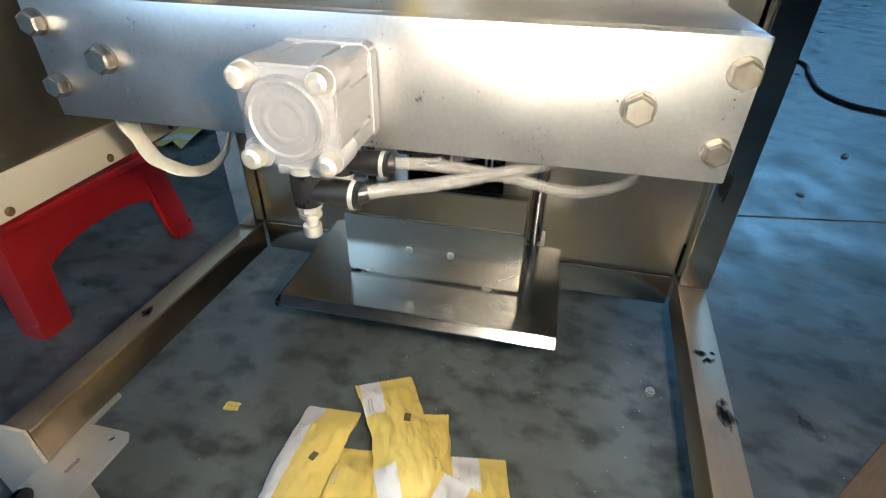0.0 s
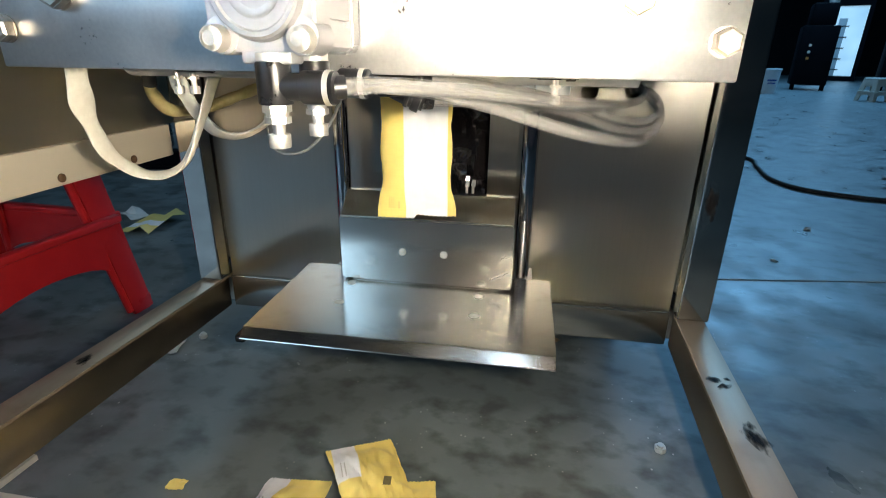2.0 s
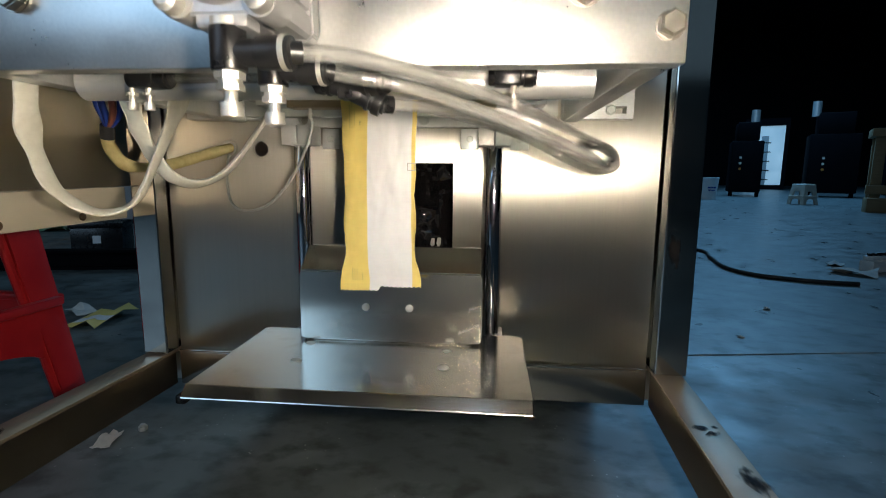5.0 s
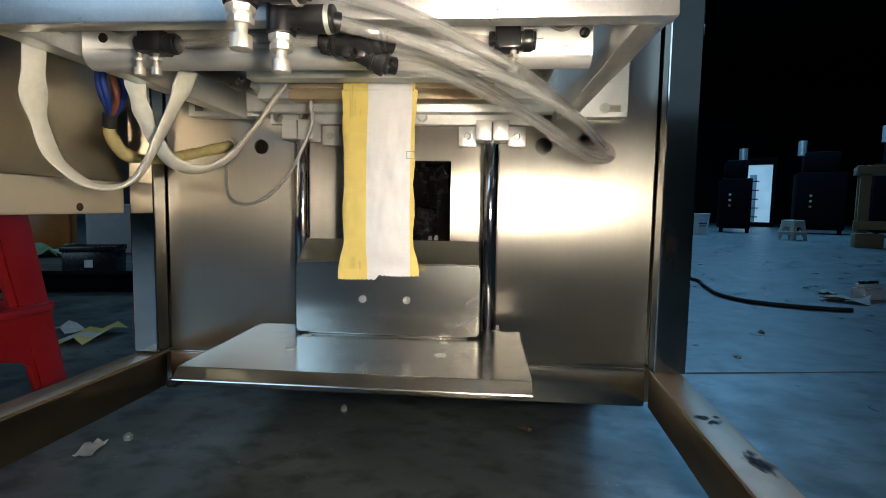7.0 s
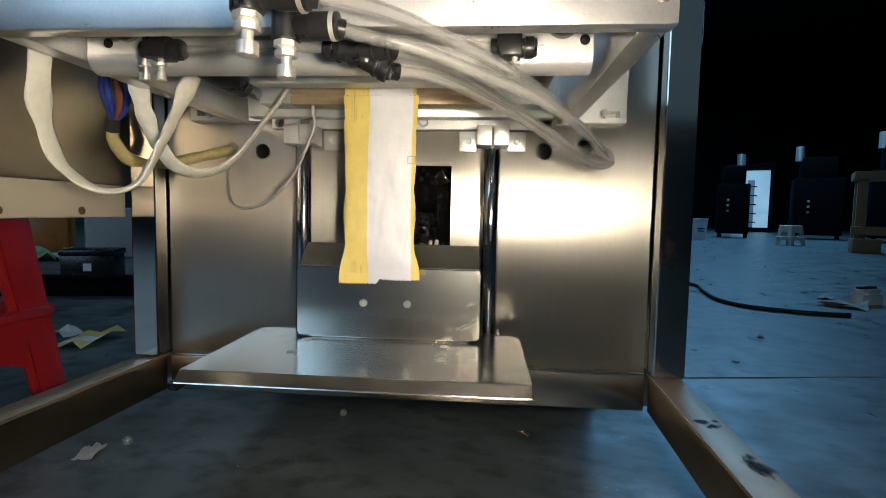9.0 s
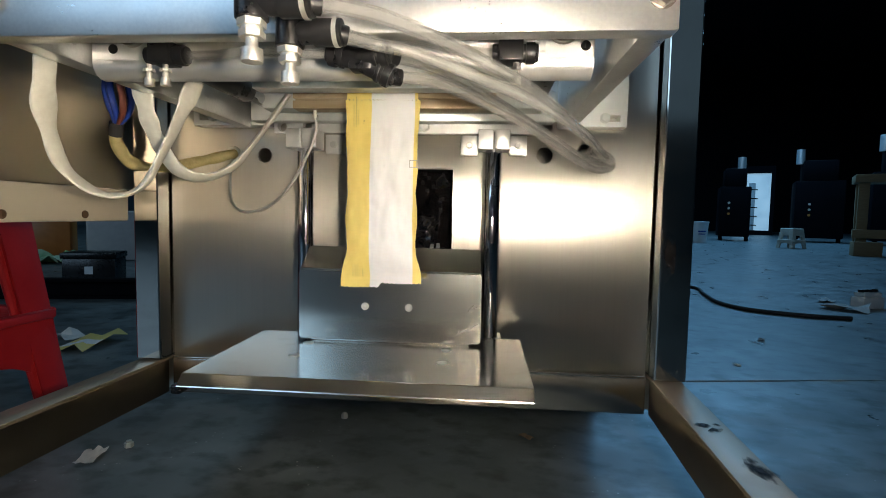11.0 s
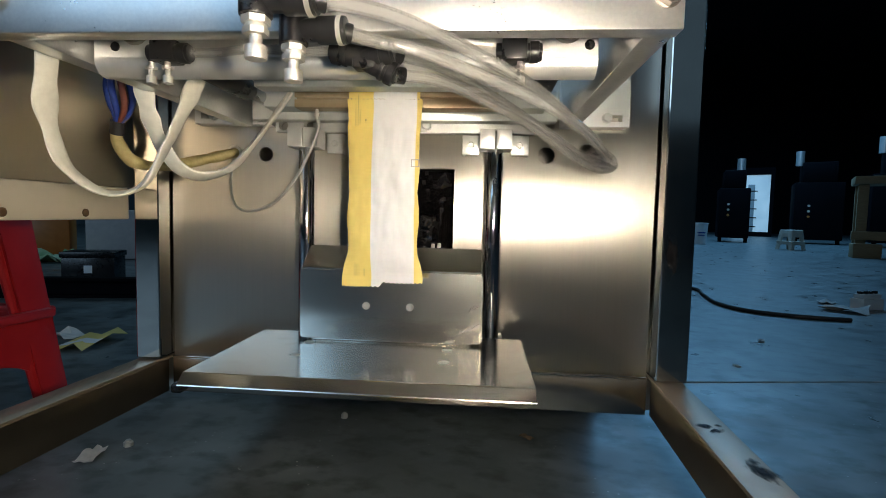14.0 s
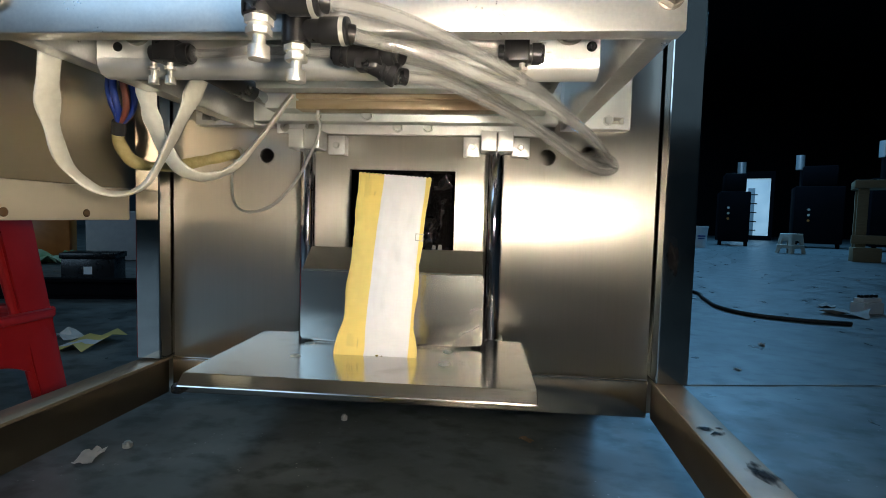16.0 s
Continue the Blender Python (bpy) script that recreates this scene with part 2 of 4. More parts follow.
def hose_material():
    m, n, l, b = nodes_of("clear_hose")
    b.inputs["Base Color"].default_value = (0.99, 0.985, 0.95, 1)
    b.inputs["Transmission Weight"].default_value = 0.84
    b.inputs["Coat Weight"].default_value = 1.0
    b.inputs["Alpha"].default_value = 0.36
    b.inputs["Roughness"].default_value = 0.08
    b.inputs["IOR"].default_value = 1.28
    return m


def pouch_material(name, edges, yellow=(0.84, 0.655, 0.19), white=(0.80, 0.79, 0.82), gap=None):
    """Yellow film with a white band between the two edges (metres from the middle), wavering a little; gap: heights where the band is yellow."""
    m, n, l, b = nodes_of(name)
    tc, sep = n.new("ShaderNodeTexCoord"), n.new("ShaderNodeSeparateXYZ")
    l.new(tc.outputs["Object"], sep.inputs["Vector"])
    wob = mapped(n, l, (9, 9, 9), detail=3.0)
    add = n.new("ShaderNodeMath")
    add.operation = "MULTIPLY_ADD"
    add.inputs[1].default_value = 0.006
    l.new(wob.outputs["Fac"], add.inputs[0])
    l.new(sep.outputs["X"], add.inputs[2])
    mr = n.new("ShaderNodeMapRange")
    mr.inputs["From Min"].default_value, mr.inputs["From Max"].default_value = -0.04, 0.04
    l.new(add.outputs[0], mr.inputs["Value"])
    a, c = [(e + 0.003 + 0.04) / 0.08 for e in edges]
    r = ramp(n, l, mr.outputs["Result"], [(a - 0.004, yellow), (a + 0.004, white), (c - 0.004, white), (c + 0.004, yellow)])
    band = r.outputs["Color"]
    if gap:
        rise = n.new("ShaderNodeMapRange")
        rise.inputs["From Max"].default_value = 0.2
        l.new(sep.outputs["Z"], rise.inputs["Value"])
        on = ramp(n, l, rise.outputs["Result"], [(gap[0] / 0.2 - 0.005, (0, 0, 0)), (gap[0] / 0.2 + 0.005, (1, 1, 1)), (gap[1] / 0.2 - 0.005, (1, 1, 1)), (gap[1] / 0.2 + 0.005, (0, 0, 0))])
        cut = n.new("ShaderNodeMixRGB")
        cut.inputs["Color2"].default_value = (*yellow, 1)
        l.new(on.outputs["Color"], cut.inputs["Fac"])
        l.new(band, cut.inputs["Color1"])
        band = cut.outputs["Color"]
    tone = mapped(n, l, (120, 120, 120), detail=3.0)
    tr = ramp(n, l, tone.outputs["Fac"], [(0.3, (0.96, 0.96, 0.96)), (0.7, (1, 1, 1))])
    mul = n.new("ShaderNodeMixRGB")
    mul.blend_type = "MULTIPLY"
    mul.inputs["Fac"].default_value = 1
    l.new(band, mul.inputs["Color1"])
    l.new(tr.outputs["Color"], mul.inputs["Color2"])
    l.new(mul.outputs["Color"], b.inputs["Base Color"])
    b.inputs["Roughness"].default_value = 0.42
    crease = mapped(n, l, (40, 40, 22), detail=5.0)
    bump(n, l, b, crease.outputs["Fac"], 0.05, 0.0012)
    return m


def glow_material(name, colour, strength):
    m, n, l, b = nodes_of(name)
    tex = mapped(n, l, (2, 2, 3), detail=3.0)
    r = ramp(n, l, tex.outputs["Fac"], [(0.3, tuple(c * 0.55 for c in colour)), (0.7, colour)])
    l.new(r.outputs["Color"], b.inputs["Emission Color"])
    b.inputs["Emission Strength"].default_value = strength
    return m


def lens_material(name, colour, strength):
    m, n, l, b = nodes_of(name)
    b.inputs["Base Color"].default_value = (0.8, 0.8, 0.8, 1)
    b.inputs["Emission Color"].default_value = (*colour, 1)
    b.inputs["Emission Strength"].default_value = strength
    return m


def smear_and_reflection_material(name, upright=False):
    """Grease wiped thin, or with upright a painted dark reflection: dense in the middle, breaking up towards its rim.
    """
    m, n, l, b = nodes_of(name)
    b.inputs["Base Color"].default_value = (0.012, 0.011, 0.011, 1)
    b.inputs["Roughness"].default_value = 0.55
    tc, mp = n.new("ShaderNodeTexCoord"), n.new("ShaderNodeMapping")
    mp.inputs["Location"].default_value = (-1, 0, -1) if upright else (-1, -1, 0)
    mp.inputs["Scale"].default_value = (2, 0, 2) if upright else (2, 2, 0)
    l.new(tc.outputs["Generated"], mp.inputs["Vector"])
    g = n.new("ShaderNodeTexGradient")
    g.gradient_type = "SPHERICAL"
    l.new(mp.outputs["Vector"], g.inputs["Vector"])
    tex = mapped(n, l, (140, 60, 60), detail=7.0)
    add = n.new("ShaderNodeMath")
    add.operation = "MULTIPLY_ADD"
    add.inputs[1].default_value = 0.5
    l.new(g.outputs["Fac"], add.inputs[0])
    l.new(tex.outputs["Fac"], add.inputs[2])
    b.inputs["Specular IOR Level"].default_value = 0.08
    r = ramp(n, l, add.outputs[0], [(0.62, (0, 0, 0)), (0.98, (0.9, 0.9, 0.9))])
    l.new(r.outputs["Color"], b.inputs["Alpha"])
    return m


SMEAR, POST_REFLECTION = smear_and_reflection_material("wiped_grease"), smear_and_reflection_material("painted_dark_reflection", True)
FLOOR, HOSE = floor_material(), hose_material()
POUCH = pouch_material("yellow_white_pouch_film", (-0.0115, 0.0335))
POUCH_BACK = pouch_material("yellow_pouch_film_with_white_side", (-0.060, -0.012))
POUCH_TOP = pouch_material("yellow_pouch_film_with_white_patches", (-0.034, -0.006), gap=(0.048, 0.122))
POUCH_YELLOW = pouch_material("yellow_pouch_film", (-0.060, -0.034))
POUCH_MID = pouch_material("yellow_pouch_film_with_white_strip", (-0.030, 0.004))


# ---- mesh helpers ----
def box(x0, x1, y0, y1, z0, z1, bevel=0.0, segments=2):
    bm = bmesh.new()
    bmesh.ops.create_cube(bm, size=1.0, matrix=Matrix.LocRotScale(((x0 + x1) / 2, (y0 + y1) / 2, (z0 + z1) / 2), None, (x1 - x0, y1 - y0, z1 - z0)))
    if bevel:
        bmesh.ops.bevel(bm, geom=bm.edges[:], offset=bevel, segments=segments, profile=0.5, affect="EDGES")
    return bm


def between(p, q):
    d = Vector(q) - Vector(p)
    return Matrix.Translation((Vector(p) + Vector(q)) / 2) @ d.to_track_quat("Z", "Y").to_matrix().to_4x4(), d.length


def rod(p, q, r, segments=24, r2=None, bevel=0.0):
    bm = bmesh.new()
    m, length = between(p, q)
    bmesh.ops.create_cone(bm, cap_ends=True, segments=segments, radius1=r, radius2=r if r2 is None else r2, depth=length, matrix=m)
    if bevel:
        rims = [e for e in bm.edges if any(len(f.verts) > 4 for f in e.link_faces)]
        bmesh.ops.bevel(bm, geom=rims, offset=bevel, segments=2, profile=0.6, affect="EDGES")
    return bm


def merged(*bms):
    out = bmesh.new()
    for bm in bms:
        me = bpy.data.meshes.new("tmp")
        bm.to_mesh(me)
        out.from_mesh(me)
        bpy.data.meshes.remove(me)
        bm.free()
    return out


def moved(bm, m):
    bmesh.ops.transform(bm, matrix=m, verts=bm.verts[:])
    return bm


def smooth_path(points, steps=8):
    """Catmull-Rom through the points."""
    p = [Vector(q) for q in points]
    p = [2 * p[0] - p[1], *p, 2 * p[-1] - p[-2]]
    out = []
    for a, b, c, d in zip(p, p[1:], p[2:], p[3:]):
        for k in range(steps):
            t = k / steps
            out.append(0.5 * (2 * b + (c - a) * t + (2 * a - 5 * b + 4 * c - d) * t * t + (3 * b - a - 3 * c + d) * t ** 3))
    return out + [p[-2]]


def sweep(points, r, segments=12, steps=8, flat=1.0, wobble=0.0, twist=0.0, inner=0.0, turn=0.0):
    """A hose along a smooth line; flat squeezes it, wobble makes it uneven, inner gives it a bore."""
    line = smooth_path(points, steps)
    bm, rings, up = bmesh.new(), [], Vector((0, 0.02, 1))
    bores = []
    for i, c in enumerate(line):
        d = (line[min(i + 1, len(line) - 1)] - line[max(i - 1, 0)]).normalized()
        side = d.cross(up)
        side = side.normalized() if side.length > 1e-4 else Vector((1, 0, 0))
        up = side.cross(d).normalized()
        tw = turn + twist * i / len(line)
        s2, u2 = side * math.cos(tw) + up * math.sin(tw), up * math.cos(tw) - side * math.sin(tw)
        k = 1 + wobble * noise.noise(c * 60)
        f = flat * (1 + 1.2 * wobble * noise.noise(c * 35 + Vector((5, 0, 0))))
        ring = lambda rad: [bm.verts.new(c + (s2 * math.cos(a) * f + u2 * math.sin(a)) * rad * k) for a in (2 * math.pi * j / segments for j in range(segments))]
        rings.append(ring(r))
        if inner:
            bores.append(ring(inner))
    for shells, turned in ((rings, False), (bores, True)):
        for a, b in zip(shells, shells[1:]):
            for j in range(segments):
                q = (a[j], a[(j + 1) % segments], b[(j + 1) % segments], b[j])
                bm.faces.new(q[::-1] if turned else q)
    if inner:
        for a, b in ((rings[0], bores[0]), (rings[-1], bores[-1])):
            for j in range(segments):
                bm.faces.new((a[j], b[j], b[(j + 1) % segments], a[(j + 1) % segments]))
    else:
        bm.faces.new(rings[0][::-1]), bm.faces.new(rings[-1])
    bmesh.ops.recalc_face_normals(bm, faces=bm.faces[:])
    return bm


def sheet_with_holes(outer, holes, y0, y1):
    """A plate in the x-z plane from y0 (front) to y1 (back), with openings through it."""
    bm = bmesh.new()
    edges = []
    for loop in (outer, *holes):
        vs = [bm.verts.new((x, y0, z)) for x, z in loop]
        edges += [bm.edges.new((vs[i], vs[(i + 1) % len(vs)])) for i in range(len(vs))]
    bmesh.ops.triangle_fill(bm, use_beauty=True, use_dissolve=False, edges=edges)
    faces = bm.faces[:]
    ext = bmesh.ops.extrude_face_region(bm, geom=faces)
    bmesh.ops.translate(bm, verts=[v for v in ext["geom"] if isinstance(v, bmesh.types.BMVert)], vec=(0, y1 - y0, 0))
    bmesh.ops.recalc_face_normals(bm, faces=bm.faces[:])
    return bm


def disc(x, z, r, n=20):
    return [(x + r * math.cos(2 * math.pi * i / n), z + r * math.sin(2 * math.pi * i / n)) for i in range(n)]


def rect(x0, x1, z0, z1):
    return [(x0, z0), (x1, z0), (x1, z1), (x0, z1)]


def mesh_of(name, bm, material, angle=28):
    me = bpy.data.meshes.new(name)
    bm.to_mesh(me)
    bm.free()
    me.materials.append(material)
    me.polygons.foreach_set("use_smooth", [True] * len(me.polygons))
    me.set_sharp_from_angle(angle=radians(angle))
    return me


def part(name, bm, material, parent, label="", angle=28):
    ob = new(name, mesh_of(name, bm, material, angle))
    ob.parent = parent
    return tagged(ob, label)


def thing(name, label, category, group="", kind="", at=None):
    ob = new(name)
    ob.empty_display_size = 0.02
    if at is not None:
        ob.matrix_world = at
    return tagged(ob, label, category, group, kind)


def solid(name, bm, material, label, category, group="", kind="", at=None):
    ob = new(name, mesh_of(name, bm, material))
    if at is not None:
        ob.matrix_world = at
    return tagged(ob, label, category, group, kind)


def hex_head(p, d, flats, height):
    """A hexagon bolt head with a washer face and a domed top, at p, pointing along d."""
    p, d = Vector(p), Vector(d).normalized()
    r = flats / math.sqrt(3)
    return merged(rod(p, p + d * height * 0.12, flats * 0.62, 20), rod(p + d * height * 0.12, p + d * height * 0.85, r, 6), rod(p + d * height * 0.85, p + d * height, r * 0.96, 6, r * 0.80))


def pan_screw(p, d, r, height):
    p, d = Vector(p), Vector(d).normalized()
    return merged(rod(p, p + d * height * 0.5, r, 16), rod(p + d * height * 0.5, p + d * height, r, 16, r * 0.55))


# ---- the hall ----
floor = solid("floor", box(-9, 14, -5, 18, -0.2, 0.0), FLOOR, "scuffed blue painted concrete workshop floor", "floor", kind="structure")
solid("wall_north", box(-9, 14, 18, 18.2, 0, 5), WALL, "end wall of the hall, its unlit darkness painted in", "wall", kind="structure")
solid("wall_east", box(14, 14.2, -5, 18, 0, 5), WALL, "side wall of the hall, its unlit darkness painted in", "wall", kind="structure")
solid("wall_west", box(-9.2, -9, -5, 18, 0, 5), GREYWALL, "unseen side wall of the hall, lightened for reflections", "wall", kind="structure")
solid("wall_south", moved(sheet_with_holes(rect(-9, 14, 0, 5), [rect(-6.7, -1.7, 1.2, 3.8), rect(1.2, 4.2, 1.35, 3.25)], 0, 0.2), pose(0, -5, 0)), GREYWALL, "unseen wall with two wide openings, lightened for reflections", "wall", kind="structure")
solid("ceiling", box(-9, 14, -5, 18, 5, 5.2), WALL, "roof over the workshop hall, its darkness painted in", "ceiling", kind="structure")
seam = solid("trim", sweep([(0.30, 0.52, 0.0), (0.58, 0.548, 0.0), (1.06, 0.621, 0.0), (2.0, 0.76, 0.0), (3.6, 0.99, 0.0)], 0.0024, 6, 6, 1.0, 0.6), SEAM, "pale scraped joint line across the painted floor", "floor joint", kind="structure")

# ---- machine frame ----
machine = thing("packing_machine", "stainless steel packing machine frame standing on the floor", "machine")
HOLES = [disc(-0.182, 0.446, 0.0095), disc(0.176, 0.449, 0.0105), disc(0.225, 0.453, 0.0105), disc(-0.224, 0.447, 0.0075), disc(0.177, 0.486, 0.0085), disc(-0.165, 0.486, 0.0075)]
part("back_panel", sheet_with_holes(rect(-0.309, 0.309, 0.176, 1.30), [rect(-0.071, 0.063, 0.240, 0.430), *HOLES], 0.0, 0.003), PANEL, machine, "brushed stainless back panel with a square opening")
part("mounting_plate", sheet_with_holes(rect(-0.0985, 0.098, 0.205, 0.476), [rect(-0.071, 0.063, 0.240, 0.430)], -0.005, -0.0005), PANEL, machine, "flat stainless plate round the opening")
def toed(bm):
    """The bottom rails run a few degrees askew to the panel."""
    for v in bm.verts:
        v.co.x += 0.055 * v.co.y
    return bm


for sx, x0, x1 in ((-1, -0.345, -0.3115), (1, 0.3115, 0.349)):
    part("post", box(x0, x1, -0.026, 0.014, 0.178, 1.30, 0.002), STEEL, machine, "polished square steel upright", 14)
    part("side_rail", toed(merged(box(x0 + 0.0015, x1 - 0.0015, -0.41 if sx < 0 else -0.62, 0.012, 0.1725, 0.1765, 0.0008), box(x0 + 0.002 if sx < 0 else x1 - 0.006, x0 + 0.006 if sx < 0 else x1 - 0.002, -0.41 if sx < 0 else -0.62, 0.012, 0.128, 0.1722))), RAIL, machine, "stainless bottom rail with scuffs")
    part("rail_web", toed(box(x1 - 0.006 if sx < 0 else x0 + 0.0025, x1 - 0.0025 if sx < 0 else x0 + 0.006, -0.41 if sx < 0 else -0.62, -0.0045, 0.1285, 0.1722, 0.0006)), WEB, machine, "brown-tinted inner web of the rail")
    for y in (0.40, -0.45 if sx < 0 else -0.60):
        part("levelling_foot", merged(rod((sx * 0.33, y, 0.03), (sx * 0.33, y, 0.128), 0.012), rod((sx * 0.33, y, 0), (sx * 0.33, y, 0.03), 0.028, 24, 0.022)), RUBBER, machine, "black levelling foot")
part("cabinet_shell", merged(box(-0.345, 0.345, 0.17, 0.44, 0.128, 1.30, 0.002), box(-0.345, -0.315, 0.0125, 0.17, 0.128, 1.30), box(0.315, 0.345, 0.0145, 0.17, 0.128, 1.30)), PANEL, machine, "stainless cabinet behind the panel")
# skirt added to stop hall light under the cabinet
part("light_block_skirt", box(-0.342, 0.342, 0.425, 0.437, 0.004, 0.1275), DARKMETAL, machine, "added skirt that keeps hall light off the floor")
# out-of-view block, added to throw the machine's shadow on the floor
part("shade_housing", box(-0.20, 0.20, -0.33, -0.006, 0.80, 1.25, 0.002), PANEL, machine, "unseen stainless housing over the jaws, added to shade the floor")
# made-up overhead arm; it casts the dark band along the floor
part("shade_arm", box(0.135, 0.199, -0.80, -0.331, 0.92, 0.98, 0.002), PANEL, machine, "unseen stainless arm, added to cast a shadow band on the floor")
part("back_rail", box(-0.3095, 0.3095, -0.004, 0.012, 0.128, 0.1745, 0.0015), CROSS, machine, "stainless cross rail under the panel")
part("panel_lip", box(-0.308, 0.308, -0.007, -0.0045, 0.1748, 0.1775, 0.0006), STEEL, machine, "bright folded lip of the panel")


def blob(cx, cy, z, rx, ry, seed, turn=0.0, n=28):
    bm = bmesh.new()
    vs = []
    for i in range(n):
        a = 2 * math.pi * i / n
        k = 1 + 0.35 * noise.noise(Vector((math.cos(a) * 1.4 + seed, math.sin(a) * 1.4, seed)))
        vs.append(bm.verts.new((rx * k * math.cos(a), ry * k * math.sin(a), 0)))
    f = bm.faces.new(vs)
    ext = bmesh.ops.extrude_face_region(bm, geom=[f])
    bmesh.ops.translate(bm, verts=[v for v in ext["geom"] if isinstance(v, bmesh.types.BMVert)], vec=(0, 0, 0.0005))
    bmesh.ops.recalc_face_normals(bm, faces=bm.faces[:])
    return moved(bm, pose(cx, cy, z, 0, 0, turn))


for x, y, rx, ry, seed, turn in ((0.316, -0.150, 0.012, 0.0050, 2.0, -22), (0.325, -0.160, 0.013, 0.0040, 4.0, 38), (0.331, -0.148, 0.006, 0.004, 6.0, 10), (0.326, -0.235, 0.011, 0.028, 3.0, 18), (-0.342, -0.235, 0.008, 0.015, 5.0, 0)):
    part("grease_and_reflection_mark", blob(x, y, 0.1767, rx, ry, seed, turn), SMEAR, machine, "black grease smear on the rail")
# dark reflection in the polished upright, painted on as a patch
part("grease_and_reflection_mark", moved(blob(0, 0, 0, 0.008, 0.030, 9), pose(0.3225, -0.0262, 0.330, 90, 0, 0)), POST_REFLECTION, machine, "dark reflection painted on the upright")
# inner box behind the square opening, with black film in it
part("chute_box", merged(box(-0.075, -0.0715, 0.004, 0.16, 0.23, 0.436), box(0.0635, 0.067, 0.004, 0.16, 0.23, 0.436), box(-0.075, 0.067, 0.16, 0.163, 0.23, 0.436), box(-0.075, 0.067, 0.004, 0.16, 0.431, 0.436), box(-0.075, 0.067, 0.004, 0.16, 0.226, 0.2298)), DARKMETAL, machine, "box behind the opening, its shade painted in")


def crumpled(x0, x1, z0, z1, y, depth, nx=26, nz=26, seed=0.0):
    bm = bmesh.new()
    g = []
    for i in range(nx + 1):
        row = []
        for k in range(nz + 1):
            x, z = x0 + (x1 - x0) * i / nx, z0 + (z1 - z0) * k / nz
            v = Vector((x * 22 + seed, 0, z * 22 + x * 14))
            row.append(bm.verts.new((x, y + depth * (abs(noise.noise(v)) * 1.6 + 0.5 * noise.noise(v * 2.7)), z)))
        g.append(row)
    for i in range(nx):
        for k in range(nz):
            bm.faces.new((g[i][k], g[i + 1][k], g[i + 1][k + 1], g[i][k + 1]))
    return bm


film_in = part("black_film", crumpled(-0.0710, 0.063, 0.2305, 0.43, 0.030, 0.022, 26, 36), FILMBLACK, machine, "crumpled glossy black film in the opening")
for x, z in ((-0.012, 0.325), (0.044, 0.328), (0.036, 0.327)):
    part("plug_pin", merged(rod((x, 0.008, z), (x, 0.008, z - 0.022), 0.0017, 10), rod((x, 0.008, z), (x + 0.001, 0.010, z + 0.008), 0.003, 12, 0.002)), NICKEL, machine, "small bright metal pin")

# left side panel with its folded lip
part("side_panel", box(-0.362, -0.352, -0.345, -0.004, 0.398, 1.30, 0.0015), SIDE, machine, "stainless side panel hanging over the gap")
part("side_lip", box(-0.366, -0.3495, -0.345, -0.028, 0.358, 0.3975, 0.002), LIP, machine, "folded lower lip of the side panel")
for y in (-0.10, -0.20, -0.32):
    part("lip_screw", pan_screw((-0.3496, y, 0.366), (1, 0, 0), 0.0045, 0.0025), RUST, machine, "rusty screw in the lip")
part("end_plate", toed(box(-0.400, -0.3135, -0.4145, -0.4105, 0.02, 0.1785, 0.001)), CREAM, machine, "pale end plate closing the rail")
# front corner bracket and caster at the rail's end
part("corner_bracket", toed(merged(moved(sheet_with_holes([(-0.045, -0.03), (0.042, -0.03), (0.042, 0.024), (0.034, 0.03), (-0.045, 0.03)], [rect(-0.012, 0.004, -0.0022, 0.0022), disc(0.032, 0.012, 0.004, 12)], 0, 0.004), pose(-0.287, -0.405, 0.124, 90, 0, 90)), box(-0.3155, -0.3115, -0.47, -0.32, 0.122, 0.128))), BRIGHT, machine, "slotted stainless bracket on the rail")
part("caster", toed(merged(moved(rod((-0.008, 0, 0), (0.008, 0, 0), 0.032, 28, None, 0.003), pose(-0.287, -0.43, 0.032)), box(-0.299, -0.296, -0.45, -0.41, 0.03, 0.121, 0.001), box(-0.278, -0.275, -0.45, -0.41, 0.03, 0.121, 0.001), rod((-0.287, -0.43, 0.112), (-0.287, -0.43, 0.121), 0.026, 24))), ZINC, machine, "zinc caster under the bracket")

# ---- base plate and guide rods ----
base = thing("base_plate", "thick worn stainless plate with a chamfered front edge", "plate")


def chamfer_plate(x0, x1, y0, y1, z0, z1, c):
    prof = [(y0, z0), (y1, z0), (y1, z1), (y0 + c, z1), (y0, z1 - c * 0.92)]
    bm = bmesh.new()
    vs = [bm.verts.new((x0, y, z)) for y, z in prof]
    f = bm.faces.new(vs)
    ext = bmesh.ops.extrude_face_region(bm, geom=[f])
    bmesh.ops.translate(bm, verts=[v for v in ext["geom"] if isinstance(v, bmesh.types.BMVert)], vec=(x1 - x0, 0, 0))
    bmesh.ops.recalc_face_normals(bm, faces=bm.faces[:])
    bmesh.ops.bevel(bm, geom=bm.edges[:], offset=0.0006, segments=1, affect="EDGES")
    return bm


part("plate", chamfer_plate(-0.162, 0.149, -0.2295, -0.050, 0.2185, 0.2285, 0.0097), PLATE, base, angle=14)
for x0, x1, y0, z0, z1 in ((-0.127, -0.095, -0.0495, 0.205, 0.2262), (0.103, 0.127, -0.0495, 0.205, 0.2262), (-0.05, 0.05, -0.10, 0.18, 0.2181)):
    part("support_arm", box(x0, x1, y0, -0.0065, z0, z1, 0.001), BRIGHT, base, "bracket that carries the plate")
# black strip along the plate's left edge
part("black_strip", box(-0.172, -0.1623, -0.222, -0.056, 0.209, 0.2175, 0.002), BLACK, base, "black strip under the plate edge")
